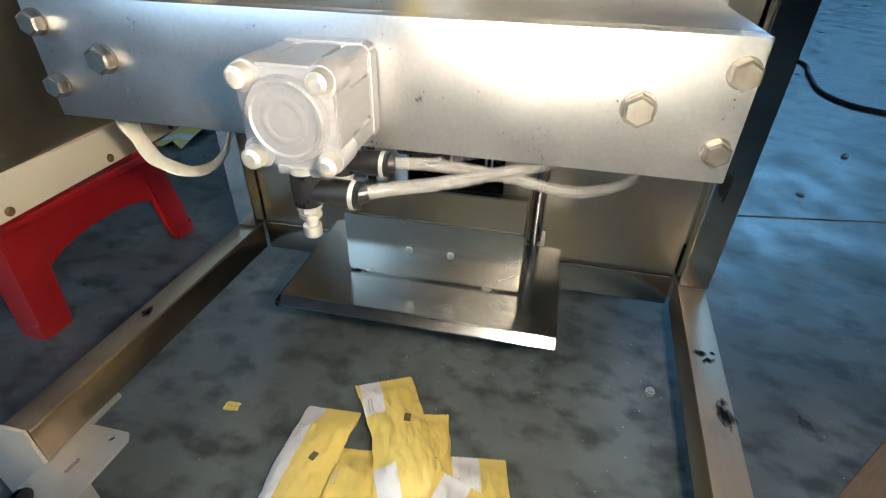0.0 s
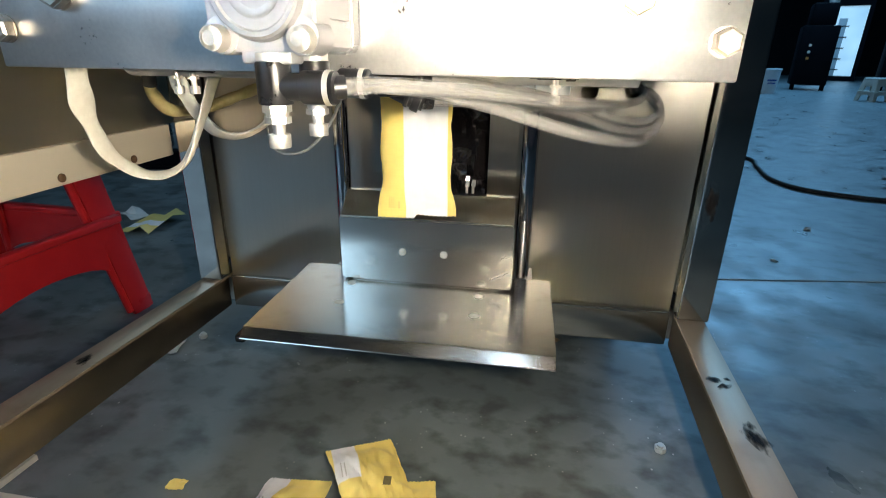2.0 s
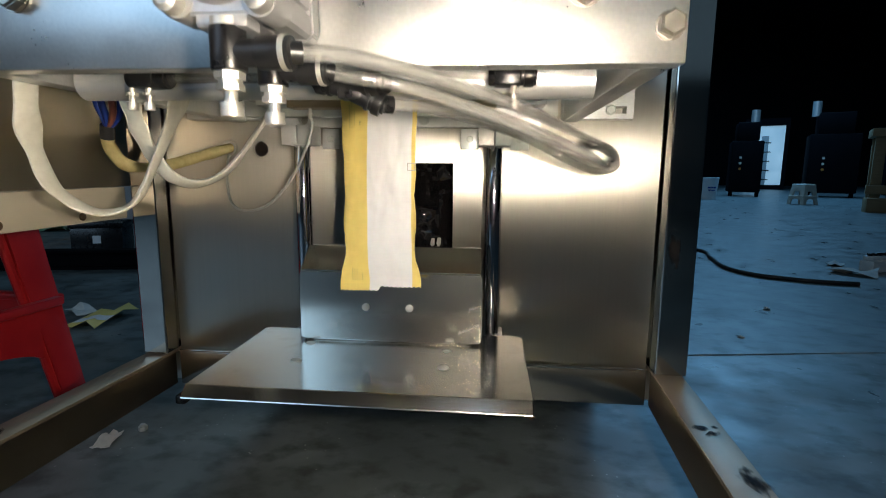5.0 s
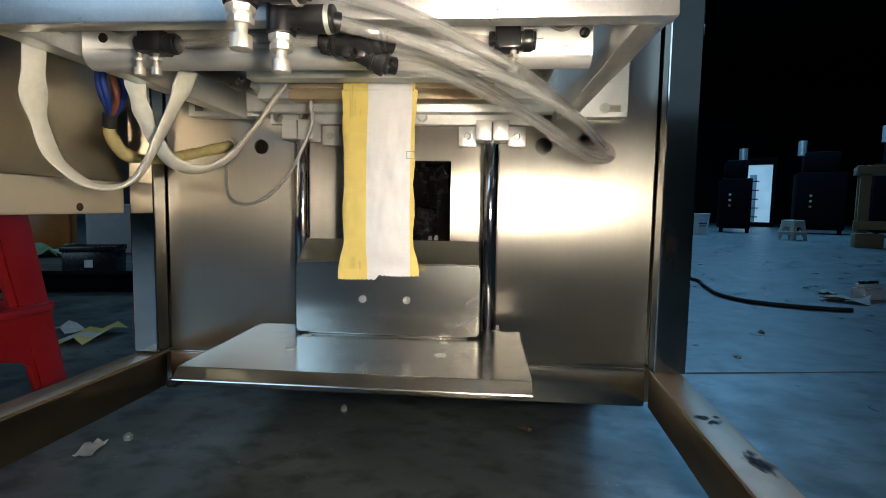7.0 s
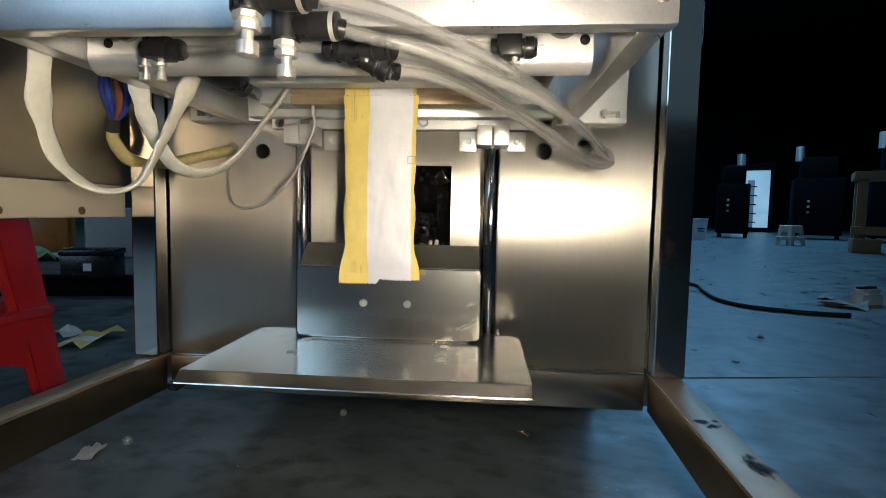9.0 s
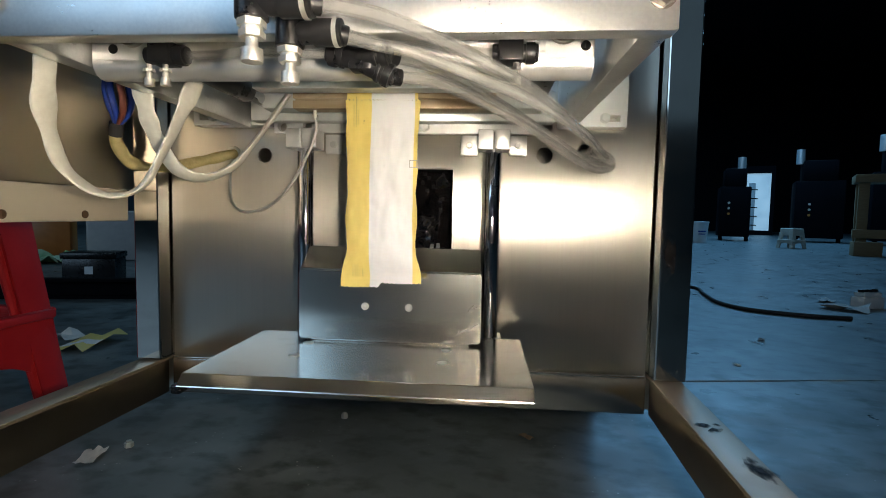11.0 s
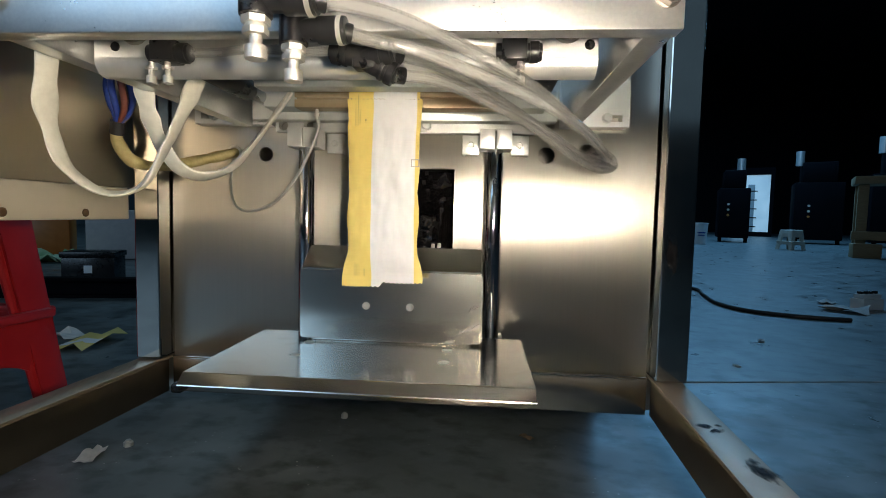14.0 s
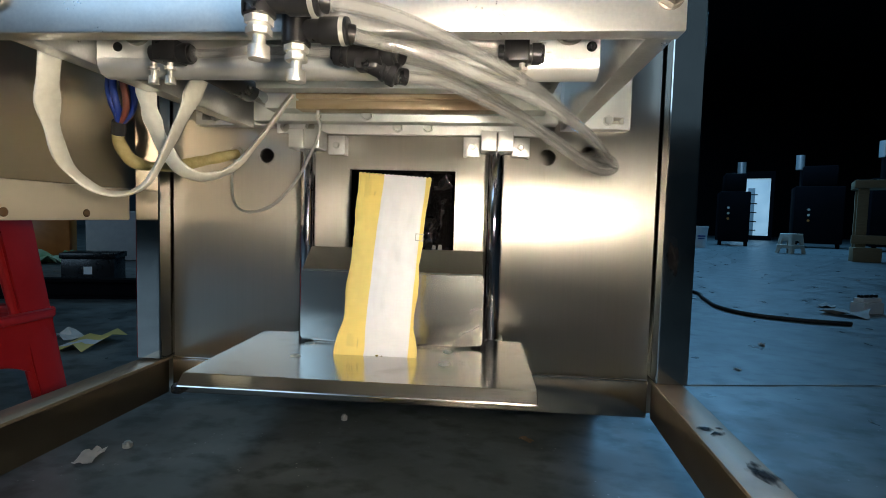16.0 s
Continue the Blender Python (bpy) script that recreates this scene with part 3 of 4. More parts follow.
for x, y, rr in ((-0.088, -0.100, 0.0055), (-0.085, -0.152, 0.0055), (0.066, -0.110, 0.0050), (0.066, -0.156, 0.0060)):
    part("countersunk_screw", merged(rod((x, y, 0.2282), (x, y, 0.2290), rr, 20), rod((x, y, 0.2290), (x, y, 0.2294), rr * 0.45, 6)), ZINC, base, "countersunk screw head")
for x in (-0.1135, 0.1125):
    g = thing("guide_rod", "vertical chromed guide rod held by an aluminium clamp", "guide rod", "guide rods beside the cover")
    part("shaft", rod((x, -0.040, 0.2264), (x, -0.040, 0.470), 0.0096, 32, None, 0.001), ROD, g)
    part("clamp", merged(box(x - 0.0185, x - 0.0006, -0.056, -0.026, 0.449, 0.4715, 0.001), box(x + 0.0006, x + 0.0185, -0.056, -0.026, 0.449, 0.4715, 0.001), rod((x - 0.0006, -0.041, 0.460), (x + 0.0006, -0.041, 0.460), 0.008, 12)), BRIGHT, g, "split aluminium clamp block")
    for s in ((1,) if x < 0 else (1, -1)):
        part("ear", merged(box(min(x + s * 0.0188, x + s * 0.040), max(x + s * 0.0188, x + s * 0.040), -0.0215, -0.016, 0.446, 0.4695, 0.001), box(min(x + s * 0.036, x + s * 0.0402), max(x + s * 0.036, x + s * 0.0402), -0.0155, -0.0055, 0.446, 0.4695, 0.0008)), BRIGHT, g, "aluminium ear of the clamp")
        part("ear_bolt", hex_head((x + s * 0.029, -0.0216, 0.4575), (0, -1, 0), 0.007, 0.004), ZINC, g)

# ---- the sliding cover ----
cover = thing("sliding_cover", "folded stainless cover with two screws, sliding between the rods", "cover")
def extruded(profile, x0, x1, bevel=0.0):
    """A profile of (y, z) drawn out along x."""
    bm = bmesh.new()
    f = bm.faces.new([bm.verts.new((x0, y, z)) for y, z in profile])
    ext = bmesh.ops.extrude_face_region(bm, geom=[f])
    bmesh.ops.translate(bm, verts=[v for v in ext["geom"] if isinstance(v, bmesh.types.BMVert)], vec=(x1 - x0, 0, 0))
    bmesh.ops.recalc_face_normals(bm, faces=bm.faces[:])
    if bevel:
        bmesh.ops.bevel(bm, geom=bm.edges[:], offset=bevel, segments=2, affect="EDGES")
    return bm


part("shell", extruded([(-0.0925, 0.2315), (-0.0925, 0.310), (-0.063, 0.334), (-0.050, 0.334), (-0.050, 0.2315)], -0.101, 0.101, 0.0012), COVER, cover)
for x in (-0.1024, 0.1012):
    part("side_flange", box(x, x + 0.0012, -0.091, -0.052, 0.2335, 0.306), COVER, cover)
for x in (-0.0265, 0.0225):
    part("screw", merged(pan_screw((x, -0.0926, 0.270), (0, -1, 0), 0.0042, 0.0028), moved(box(-0.003, 0.003, -0.0003, 0, -0.0005, 0.0005), pose(x, -0.0955, 0.270, 0, 30, 0))), ZINC, cover, "cross-head screw")
for i, (x, z) in enumerate(((0.078, 0.244), (0.082, 0.2455), (0.086, 0.247), (0.0895, 0.2485), (0.093, 0.2505), (0.0965, 0.253), (0.089, 0.270), (0.0925, 0.273), (0.0955, 0.272))):
    part("pencil_mark", moved(box(-0.0004, 0.0004, -0.0003, 0, -0.0028, 0.0028), pose(x, -0.0927, z, 0, 12 + 25 * (i % 3), 0)), PALEINK, cover, "faint pencil stroke that cannot be read")
part("foot", box(-0.09, 0.09, -0.088, -0.055, 0.2288, 0.2312, 0.0006), COVER, cover)

# ---- front cross plate ----
front = thing("front_plate", "satin aluminium cross plate with hexagon bolts", "plate")
part("plate", box(-0.2125, 0.2075, -0.348, -0.334, 0.4765, 0.5515, 0.0012), CAST, front)
part("top_plate", box(-0.2125, 0.2075, -0.3335, -0.16, 0.540, 0.5515, 0.001), CAST, front, "flat top of the cross plate, dusty")
for x, z, f in ((-0.204, 0.536, 0.013), (-0.163, 0.517, 0.015), (-0.204, 0.498, 0.013), (0.199, 0.535, 0.013), (0.155, 0.514, 0.015), (0.198, 0.495, 0.012)):
    part("bolt", hex_head((x, -0.3482, z), (0, -1, 0), f, 0.0075), BOLT, front, "hexagon bolt")
for s in (-1, 1):
    part("side_arm", merged(box(min(s * 0.190, s * 0.2065), max(s * 0.190, s * 0.2065), -0.3335, -0.021, 0.4775, 0.5395, 0.001)), CAST, front, "aluminium arm back to the panel")
for x0, x1 in ((-0.266, -0.168), (0.190, 0.269)):
    slots = [rect(*((x1 - 0.028, x1 - 0.008) if x0 > 0 else (x0 + 0.008, x0 + 0.028)), 0.487, 0.495)]
    part("mount_plate", sheet_with_holes(rect(x0, x1, 0.481, 0.56), slots, -0.020, -0.0006), BRIGHT, front, "slotted aluminium mounting plate")
    xx = x1 - 0.026 if x0 > 0 else x0 + 0.026
    part("mount_bolt", hex_head((xx, -0.0202, 0.491), (0, -1, 0), 0.010, 0.006), ZINC, front)
part("back_strip", sheet_with_holes(rect(-0.160, 0.165, 0.4715, 0.4965), [disc(-0.150, 0.479, 0.0060, 16), disc(-0.118, 0.480, 0.0060, 16)], -0.022, -0.012), BRIGHT, front, "aluminium strip with bolts behind the jaws")
for x in (-0.008, 0.029):
    part("strip_bolt", hex_head((x, -0.0222, 0.4800), (0, -1, 0), 0.0105, 0.006), ZINC, front)

# ---- air cylinder ----
cyl = thing("air_cylinder", "square aluminium air cylinder with four tie nuts", "air cylinder")
CX, CZ = -0.0113, 0.5128


def cap(y0, y1, half, corner):
    """A cylinder end cap: a square with cut corners, softened."""
    bm = bmesh.new()
    h, c = half, corner
    prof = [(-h + c, -h), (h - c, -h), (h, -h + c), (h, h - c), (h - c, h), (-h + c, h), (-h, h - c), (-h, -h + c)]
    f = bm.faces.new([bm.verts.new((CX + x, y0, CZ + z)) for x, z in prof])
    ext = bmesh.ops.extrude_face_region(bm, geom=[f])
    bmesh.ops.translate(bm, verts=[v for v in ext["geom"] if isinstance(v, bmesh.types.BMVert)], vec=(0, y1 - y0, 0))
    bmesh.ops.recalc_face_normals(bm, faces=bm.faces[:])
    bmesh.ops.bevel(bm, geom=bm.edges[:], offset=0.0013, segments=2, affect="EDGES")
    return bm


def ring(y, r0, r1, h, n=40):
    """A raised ring on a face that looks to -y."""
    bm = bmesh.new()
    loops = []
    for r, yy in ((r1, y), (r1 - 0.001, y - h), (r0 + 0.001, y - h), (r0, y)):
        loops.append([bm.verts.new((CX + r * math.cos(2 * math.pi * i / n), yy, CZ + r * math.sin(2 * math.pi * i / n))) for i in range(n)])
    for a, b in zip(loops, loops[1:]):
        for i in range(n):
            bm.faces.new((a[i], a[(i + 1) % n], b[(i + 1) % n], b[i]))
    return bm


for boss in [rod((CX + s * 0.0188, -0.4070, CZ + t * 0.0188), (CX + s * 0.0188, -0.388, CZ + t * 0.0188), 0.0082, 28, None, 0.001) for s in (-1, 1) for t in (-1, 1)]:
    part("corner_boss", boss, ALU, cyl)
part("front_cap", merged(cap(-0.4065, -0.388, 0.0255, 0.0110), rod((CX, -0.4065, CZ), (CX, -0.4105, CZ), 0.0215, 40, 0.0205), ring(-0.4103, 0.0165, 0.0205, 0.0015)), ALU, cyl, "cast aluminium end cap with a round dish")
part("ring", ring(-0.4104, 0.0080, 0.0125, 0.0004), ALU, cyl)
part("port_boss", box(CX - 0.011, CX + 0.013, -0.406, -0.392, CZ - 0.0305, CZ - 0.0250, 0.0015), ALU, cyl, "square port boss under the cap")


def barrel(y0, y1, h):
    """An extruded square tube with two slots along each side."""
    side = [(-h + 0.002, -h), (-0.0135, -h), (-0.0135, -h + 0.0022), (-0.0105, -h + 0.0022), (-0.0105, -h), (0.0105, -h), (0.0105, -h + 0.0022), (0.0135, -h + 0.0022), (0.0135, -h), (h - 0.002, -h)]
    prof = []
    for k in range(4):
        c, q = round(math.cos(k * math.pi / 2)), round(math.sin(k * math.pi / 2))
        prof += [(c * x - q * z, q * x + c * z) for x, z in side]
    bm = bmesh.new()
    f = bm.faces.new([bm.verts.new((CX + x, y0, CZ + z)) for x, z in prof])
    ext = bmesh.ops.extrude_face_region(bm, geom=[f])
    bmesh.ops.translate(bm, verts=[v for v in ext["geom"] if isinstance(v, bmesh.types.BMVert)], vec=(0, y1 - y0, 0))
    bmesh.ops.recalc_face_normals(bm, faces=bm.faces[:])
    return bm


part("barrel", barrel(-0.3878, -0.3602, 0.0248), ALU, cyl, "slotted aluminium barrel")
part("rear_cap", cap(-0.360, -0.3486, 0.0262, 0.0035), ALU, cyl)
for s in (-1, 1):
    for t in (-1, 1):
        x, z = CX + s * 0.0200, CZ + t * 0.0200
        part("tie_nut", merged(rod((x, -0.4071, z), (x, -0.4135, z), 0.0060, 24, 0.0054), rod((x, -0.4135, z), (x, -0.4148, z), 0.0050, 24, 0.0030)), NICKEL, cyl, "round chromed tie nut")


def speed_controller(x, y, z, parent, reach=0.030):
    """An elbow fitting with a flow-control screw below it."""
    body = part("fitting", merged(rod((x, y, z + 0.011), (x, y, z - 0.008), 0.0080, 24, None, 0.001), rod((x, y, z), (x + reach - 0.008, y, z), 0.0062, 24), rod((x + reach - 0.016, y, z), (x + reach, y, z), 0.0075, 24, None, 0.001)), BLACK, parent, "black plastic elbow fitting")
    part("collar", merged(rod((x, y, z + 0.011), (x, y, z + 0.0145), 0.0075, 24), rod((x + reach - 0.0045, y, z), (x + reach - 0.002, y, z), 0.0079, 24)), NICKEL, body, "pale collar")
    part("nut", merged(rod((x, y, z - 0.0082), (x, y, z - 0.0115), 0.0068, 6), rod((x, y, z - 0.0115), (x, y, z - 0.0135), 0.0052, 16), rod((x, y, z - 0.0135), (x, y, z - 0.0165), 0.0062, 6), rod((x, y, z - 0.0165), (x, y, z - 0.022), 0.0030, 16)), NICKEL, body)
    knob = rod((x, y, z - 0.0215), (x, y, z - 0.0280), 0.0052, 18, None, 0.0006)
    part("knob", knob, NICKEL, body, "knurled adjusting knob")
    return body


speed_controller(-0.010, -0.401, 0.4725, cyl)
speed_controller(-0.007, -0.3605, 0.4725, cyl)


def hose(points, label, r=0.0040):
    h = thing("air_hose", label, "hose", "clear air hoses")
    part("tube", sweep(points, r, 20, 8, inner=r * 0.72), HOSE, h)
    a, b = Vector(points[0]), Vector(points[1])
    d = (b - a).normalized()
    part("release_ring", rod(a + d * 0.002, a + d * 0.0075, r * 1.35, 18), BLACK, h, "black release ring at the fitting")
    return h


hoses = [
    hose([(0.016, -0.401, 0.4725), (0.036, -0.390, 0.4735), (0.057, -0.376, 0.472), (0.087, -0.346, 0.468), (0.130, -0.294, 0.460), (0.172, -0.212, 0.453), (0.208, -0.12, 0.450), (0.226, -0.045, 0.454), (0.228, 0.02, 0.453)], "clear plastic air hose from the cylinder's front fitting"),
    hose([(0.018, -0.3605, 0.4725), (0.038, -0.350, 0.470), (0.060, -0.343, 0.467), (0.091, -0.331, 0.4585), (0.134, -0.314, 0.445), (0.173, -0.266, 0.4335), (0.204, -0.195, 0.426), (0.232, -0.105, 0.430), (0.243, -0.05, 0.442), (0.240, -0.012, 0.452), (0.2315, 0.018, 0.455)], "clear plastic air hose from the cylinder's rear fitting"),
]

# ---- rear jaw ----
rear = thing("rear_jaw", "scorched steel sealing jaw fixed behind the pouch", "sealing jaw")
part("jaw_bar", merged(box(-0.106, 0.113, -0.101, -0.080, 0.485, 0.4935, 0.0006), box(-0.106, 0.113, -0.101, -0.080, 0.496, 0.506, 0.0006), box(-0.104, 0.111, -0.098, -0.080, 0.4932, 0.4963)), BRASS, rear, "brown heated jaw bar")
part("jaw_holder", merged(box(-0.150, 0.165, -0.079, -0.0485, 0.490, 0.512, 0.0008), box(-0.178, 0.181, -0.048, -0.030, 0.4815, 0.516, 0.0008)), ZINC, rear, "zinc plated jaw holder")
part("jaw_bolt", hex_head((-0.040, -0.0481, 0.4895), (0, -1, 0), 0.012, 0.006), ZINC, rear)
part("thermocouple", merged(rod((-0.084, -0.092, 0.4848), (-0.084, -0.092, 0.474), 0.0022, 12), rod((-0.084, -0.092, 0.480), (-0.084, -0.092, 0.477), 0.0034, 6)), NICKEL, rear, "thin metal sensor stem")
wire = solid("sensor_cable", sweep([(-0.084, -0.092, 0.478), (-0.083, -0.09, 0.464), (-0.094, -0.085, 0.44), (-0.114, -0.078, 0.409), (-0.144, -0.07, 0.381), (-0.179, -0.055, 0.372), (-0.204, -0.04, 0.38), (-0.219, -0.02, 0.405), (-0.2235, -0.006, 0.434), (-0.224, 0.012, 0.444)], 0.0017, 14, 8), ZINC, "thin braided metal sensor cable", "cable")

# ---- moving front jaw ----
jaw = thing("jaw_carriage", "sliding front jaw carriage with a round-edged steel beam", "jaw carriage")
part("beam", merged(box(-0.186, 0.175, -0.285, -0.261, 0.481, 0.508, 0.001), rod((-0.186, -0.273, 0.481), (0.175, -0.273, 0.481), 0.0118, 28)), BRIGHT, jaw, "bright steel jaw beam with a rounded underside")
part("front_bar", merged(box(-0.118, 0.125, -0.172, -0.152, 0.489, 0.512, 0.0006), box(-0.1, 0.11, -0.257, -0.173, 0.502, 0.514, 0.001)), ZINC, jaw, "front sealing jaw")
for s, x in ((-1, -0.158), (1, 0.158)):
    part("bush", merged(rod((s * 0.154, -0.2852, 0.501), (s * 0.154, -0.2885, 0.501), 0.0112, 28, 0.0105)), BOLT, jaw, "dark bearing bush round the shaft")
    part("tapped_hole", rod((s * 0.169, -0.2851, 0.489), (s * 0.169, -0.2858, 0.489), 0.0034, 18), BLACK, jaw, "dark tapped hole")
    bracket = [(s * 0.098, 0.496), (s * 0.126, 0.496), (s * 0.130, 0.484), (s * 0.1415, 0.484), (s * 0.1415, 0.512), (s * 0.098, 0.512)]
    part("valve_bracket", sheet_with_holes(bracket if s > 0 else bracket[::-1], [disc(s * 0.136, 0.4885, 0.0020, 12)], -0.2905, -0.2888), BRIGHT, jaw, "small bent bracket for the hose fitting")
    part("bracket_screw", pan_screw((s * 0.107, -0.2907, 0.504), (0, -1, 0), 0.0048, 0.0035), ZINC, jaw)
    part("slide_block", box(x - 0.022, x + 0.022, -0.257, -0.235, 0.482, 0.530, 0.001), BRIGHT, jaw, "drilled end block")
    part("bushing", rod((s * 0.154, -0.200, 0.501), (s * 0.154, -0.110, 0.501), 0.0115, 24, None, 0.001), BLACK, jaw, "black bushing")
    part("block_bolt", hex_head((x - s * 0.016, -0.2885, 0.500), (0, -1, 0), 0.009, 0.005), NICKEL, jaw)
for x, s in ((-0.122, 1), (0.118, -1)):
    f = part("valve_fitting", merged(rod((x - 0.012, -0.298, 0.480), (x + 0.018, -0.298, 0.480), 0.0060, 20, None, 0.001), rod((x + 0.010, -0.298, 0.480), (x + 0.016, -0.298, 0.480), 0.0070, 20, None, 0.0006), box(x - 0.008, x + 0.008, -0.305, -0.2885, 0.474, 0.489, 0.001)), BLACK, jaw, "black hose fitting")
    for dx in ((-0.011, 0.001) if x < 0 else (0.004,)):
        part("valve_knob", merged(rod((x + dx, -0.298, 0.476), (x + dx, -0.298, 0.463), 0.0020, 12), rod((x + dx, -0.298, 0.4645), (x + dx, -0.298, 0.4595), 0.0035, 14), rod((x + dx, -0.298, 0.471), (x + dx, -0.298, 0.469), 0.0038, 6)), NICKEL, f, "small knurled knob")
yb = part("hose_splitter", merged(rod((0.004, -0.318, 0.4745), (0.026, -0.318, 0.4700), 0.0068, 20, None, 0.001), rod((0.022, -0.318, 0.4700), (0.041, -0.316, 0.4610), 0.0068, 20, None, 0.001), rod((0.022, -0.318, 0.4705), (0.040, -0.321, 0.4725), 0.0068, 20, None, 0.001), box(0.016, 0.031, -0.3245, -0.3115, 0.463, 0.4765, 0.002)), BLACK, jaw, "black plastic Y connector")
for p, q in (((0.022, -0.318, 0.4700), (0.041, -0.316, 0.4610)), ((0.022, -0.318, 0.4705), (0.040, -0.321, 0.4725)), ((0.020, -0.318, 0.4710), (0.004, -0.318, 0.4745))):
    p, q = Vector(p), Vector(q)
    d = (q - p).normalized()
    part("connector_ring", merged(rod(q - d * 0.004, q + d * 0.0012, 0.0080, 18, None, 0.0006), rod(q - d * 0.0085, q - d * 0.006, 0.0078, 18, None, 0.0005), rod(q + d * 0.0012, q + d * 0.0030, 0.0056, 18)), BLACK, yb, "ring of the connector")
part("supply_hose", sweep([(0.006, -0.318, 0.4740), (-0.05, -0.316, 0.477), (-0.08, -0.303, 0.479), (-0.106, -0.298, 0.480)], 0.0032, 16, 6, inner=0.002), HOSE, jaw, "clear hose along the beam")
part("supply_hose", sweep([(0.108, -0.298, 0.480), (0.08, -0.303, 0.482), (0.06, -0.306, 0.486), (0.03, -0.305, 0.492)], 0.0032, 16, 6, inner=0.002), HOSE, jaw, "clear hose along the beam")
for x in (-0.154, 0.154):
    solid("slide_shaft", rod((x, -0.332, 0.501), (x, -0.0485, 0.501), 0.0075, 24), ROD, "horizontal chromed shaft that carries the jaw", "guide rod", "shafts of the jaw carriage")
hoses += [
    hose([(0.041, -0.316, 0.4610), (0.073, -0.298, 0.460), (0.123, -0.235, 0.451), (0.155, -0.195, 0.440), (0.180, -0.165, 0.430), (0.213, -0.12, 0.4215), (0.2375, -0.085, 0.4275), (0.243, -0.045, 0.443), (0.236, -0.012, 0.452), (0.226, 0.02, 0.449)], "clear plastic air hose looping from the Y connector"),
    hose([(0.040, -0.321, 0.4725), (0.076, -0.290, 0.470), (0.128, -0.218, 0.456), (0.160, -0.178, 0.445), (0.190, -0.14, 0.434), (0.222, -0.10, 0.430), (0.240, -0.06, 0.436), (0.236, -0.02, 0.447), (0.224, 0.02, 0.456)], "clear plastic air hose looping from the Y connector"),
]
jaw_hoses = hoses[2:]

# ---- cables at the left ----
sleeves = [
    solid("cable_sleeve", sweep([(-0.214, -0.292, 0.500), (-0.220, -0.288, 0.478), (-0.228, -0.281, 0.447), (-0.231, -0.266, 0.411), (-0.223, -0.250, 0.391), (-0.209, -0.235, 0.384), (-0.194, -0.22, 0.394), (-0.180, -0.21, 0.428), (-0.172, -0.20, 0.457), (-0.161, -0.19, 0.494)], 0.0094, 16, 8, 0.28, 0.30, 2.9, turn=1.5), SLEEVE, "flattened white glass-fibre cable sleeve hanging in a loop", "cable sleeve", "white cable sleeves"),
    solid("cable_sleeve", sweep([(-0.206, -0.205, 0.500), (-0.2085, -0.197, 0.474), (-0.210, -0.184, 0.450), (-0.206, -0.172, 0.428), (-0.197, -0.16, 0.411), (-0.18, -0.145, 0.4065), (-0.158, -0.13, 0.420), (-0.134, -0.115, 0.457), (-0.110, -0.1025, 0.499)], 0.0092, 16, 8, 0.28, 0.30, -0.9, turn=1.5), SLEEVE, "flattened white glass-fibre cable sleeve hanging in a loop", "cable sleeve", "white cable sleeves"),
]
loom = thing("wiring_loom", "yellowed sleeve with blue and brown wires coming out", "wiring loom")
part("sleeve", sweep([(-0.294, -0.121, 0.456), (-0.297, -0.115, 0.443), (-0.291, -0.10, 0.4245), (-0.274, -0.07, 0.4225), (-0.249, -0.03, 0.435), (-0.226, -0.004, 0.446), (-0.222, 0.010, 0.448)], 0.0064, 14, 8, 1.0, 0.25), YSLEEVE, loom)
part("boot", rod((-0.2955, -0.119, 0.452), (-0.291, -0.123, 0.465), 0.0070, 18), RUBBER, loom, "black tape at the sleeve's mouth")
for k in range(7):
    a = k * 0.9
    dx, dy = 0.010 * math.cos(a), 0.008 * math.sin(a)
    part("wire", sweep([(-0.291, -0.123, 0.462), (-0.284 + dx * 0.7, -0.126 + dy * 0.6, 0.472), (-0.281 + dx * 1.2, -0.130 + dy, 0.484), (-0.284 + dx * 1.2, -0.130 + dy, 0.502), (-0.286 + dx * 0.6, -0.13, 0.525), (-0.286, -0.13, 0.56)], 0.0034, 16, 6), BLUE if k not in (1, 6) else REDWIRE, loom, "blue insulated wire" if k not in (1, 6) else "brown insulated wire")
part("grommet", moved(merged(ring(0, 0.0062, 0.0105, 0.002)), pose(-0.224 - CX, -0.0003, 0.447 - CZ)), CREAM, loom, "pale grommet in the panel")


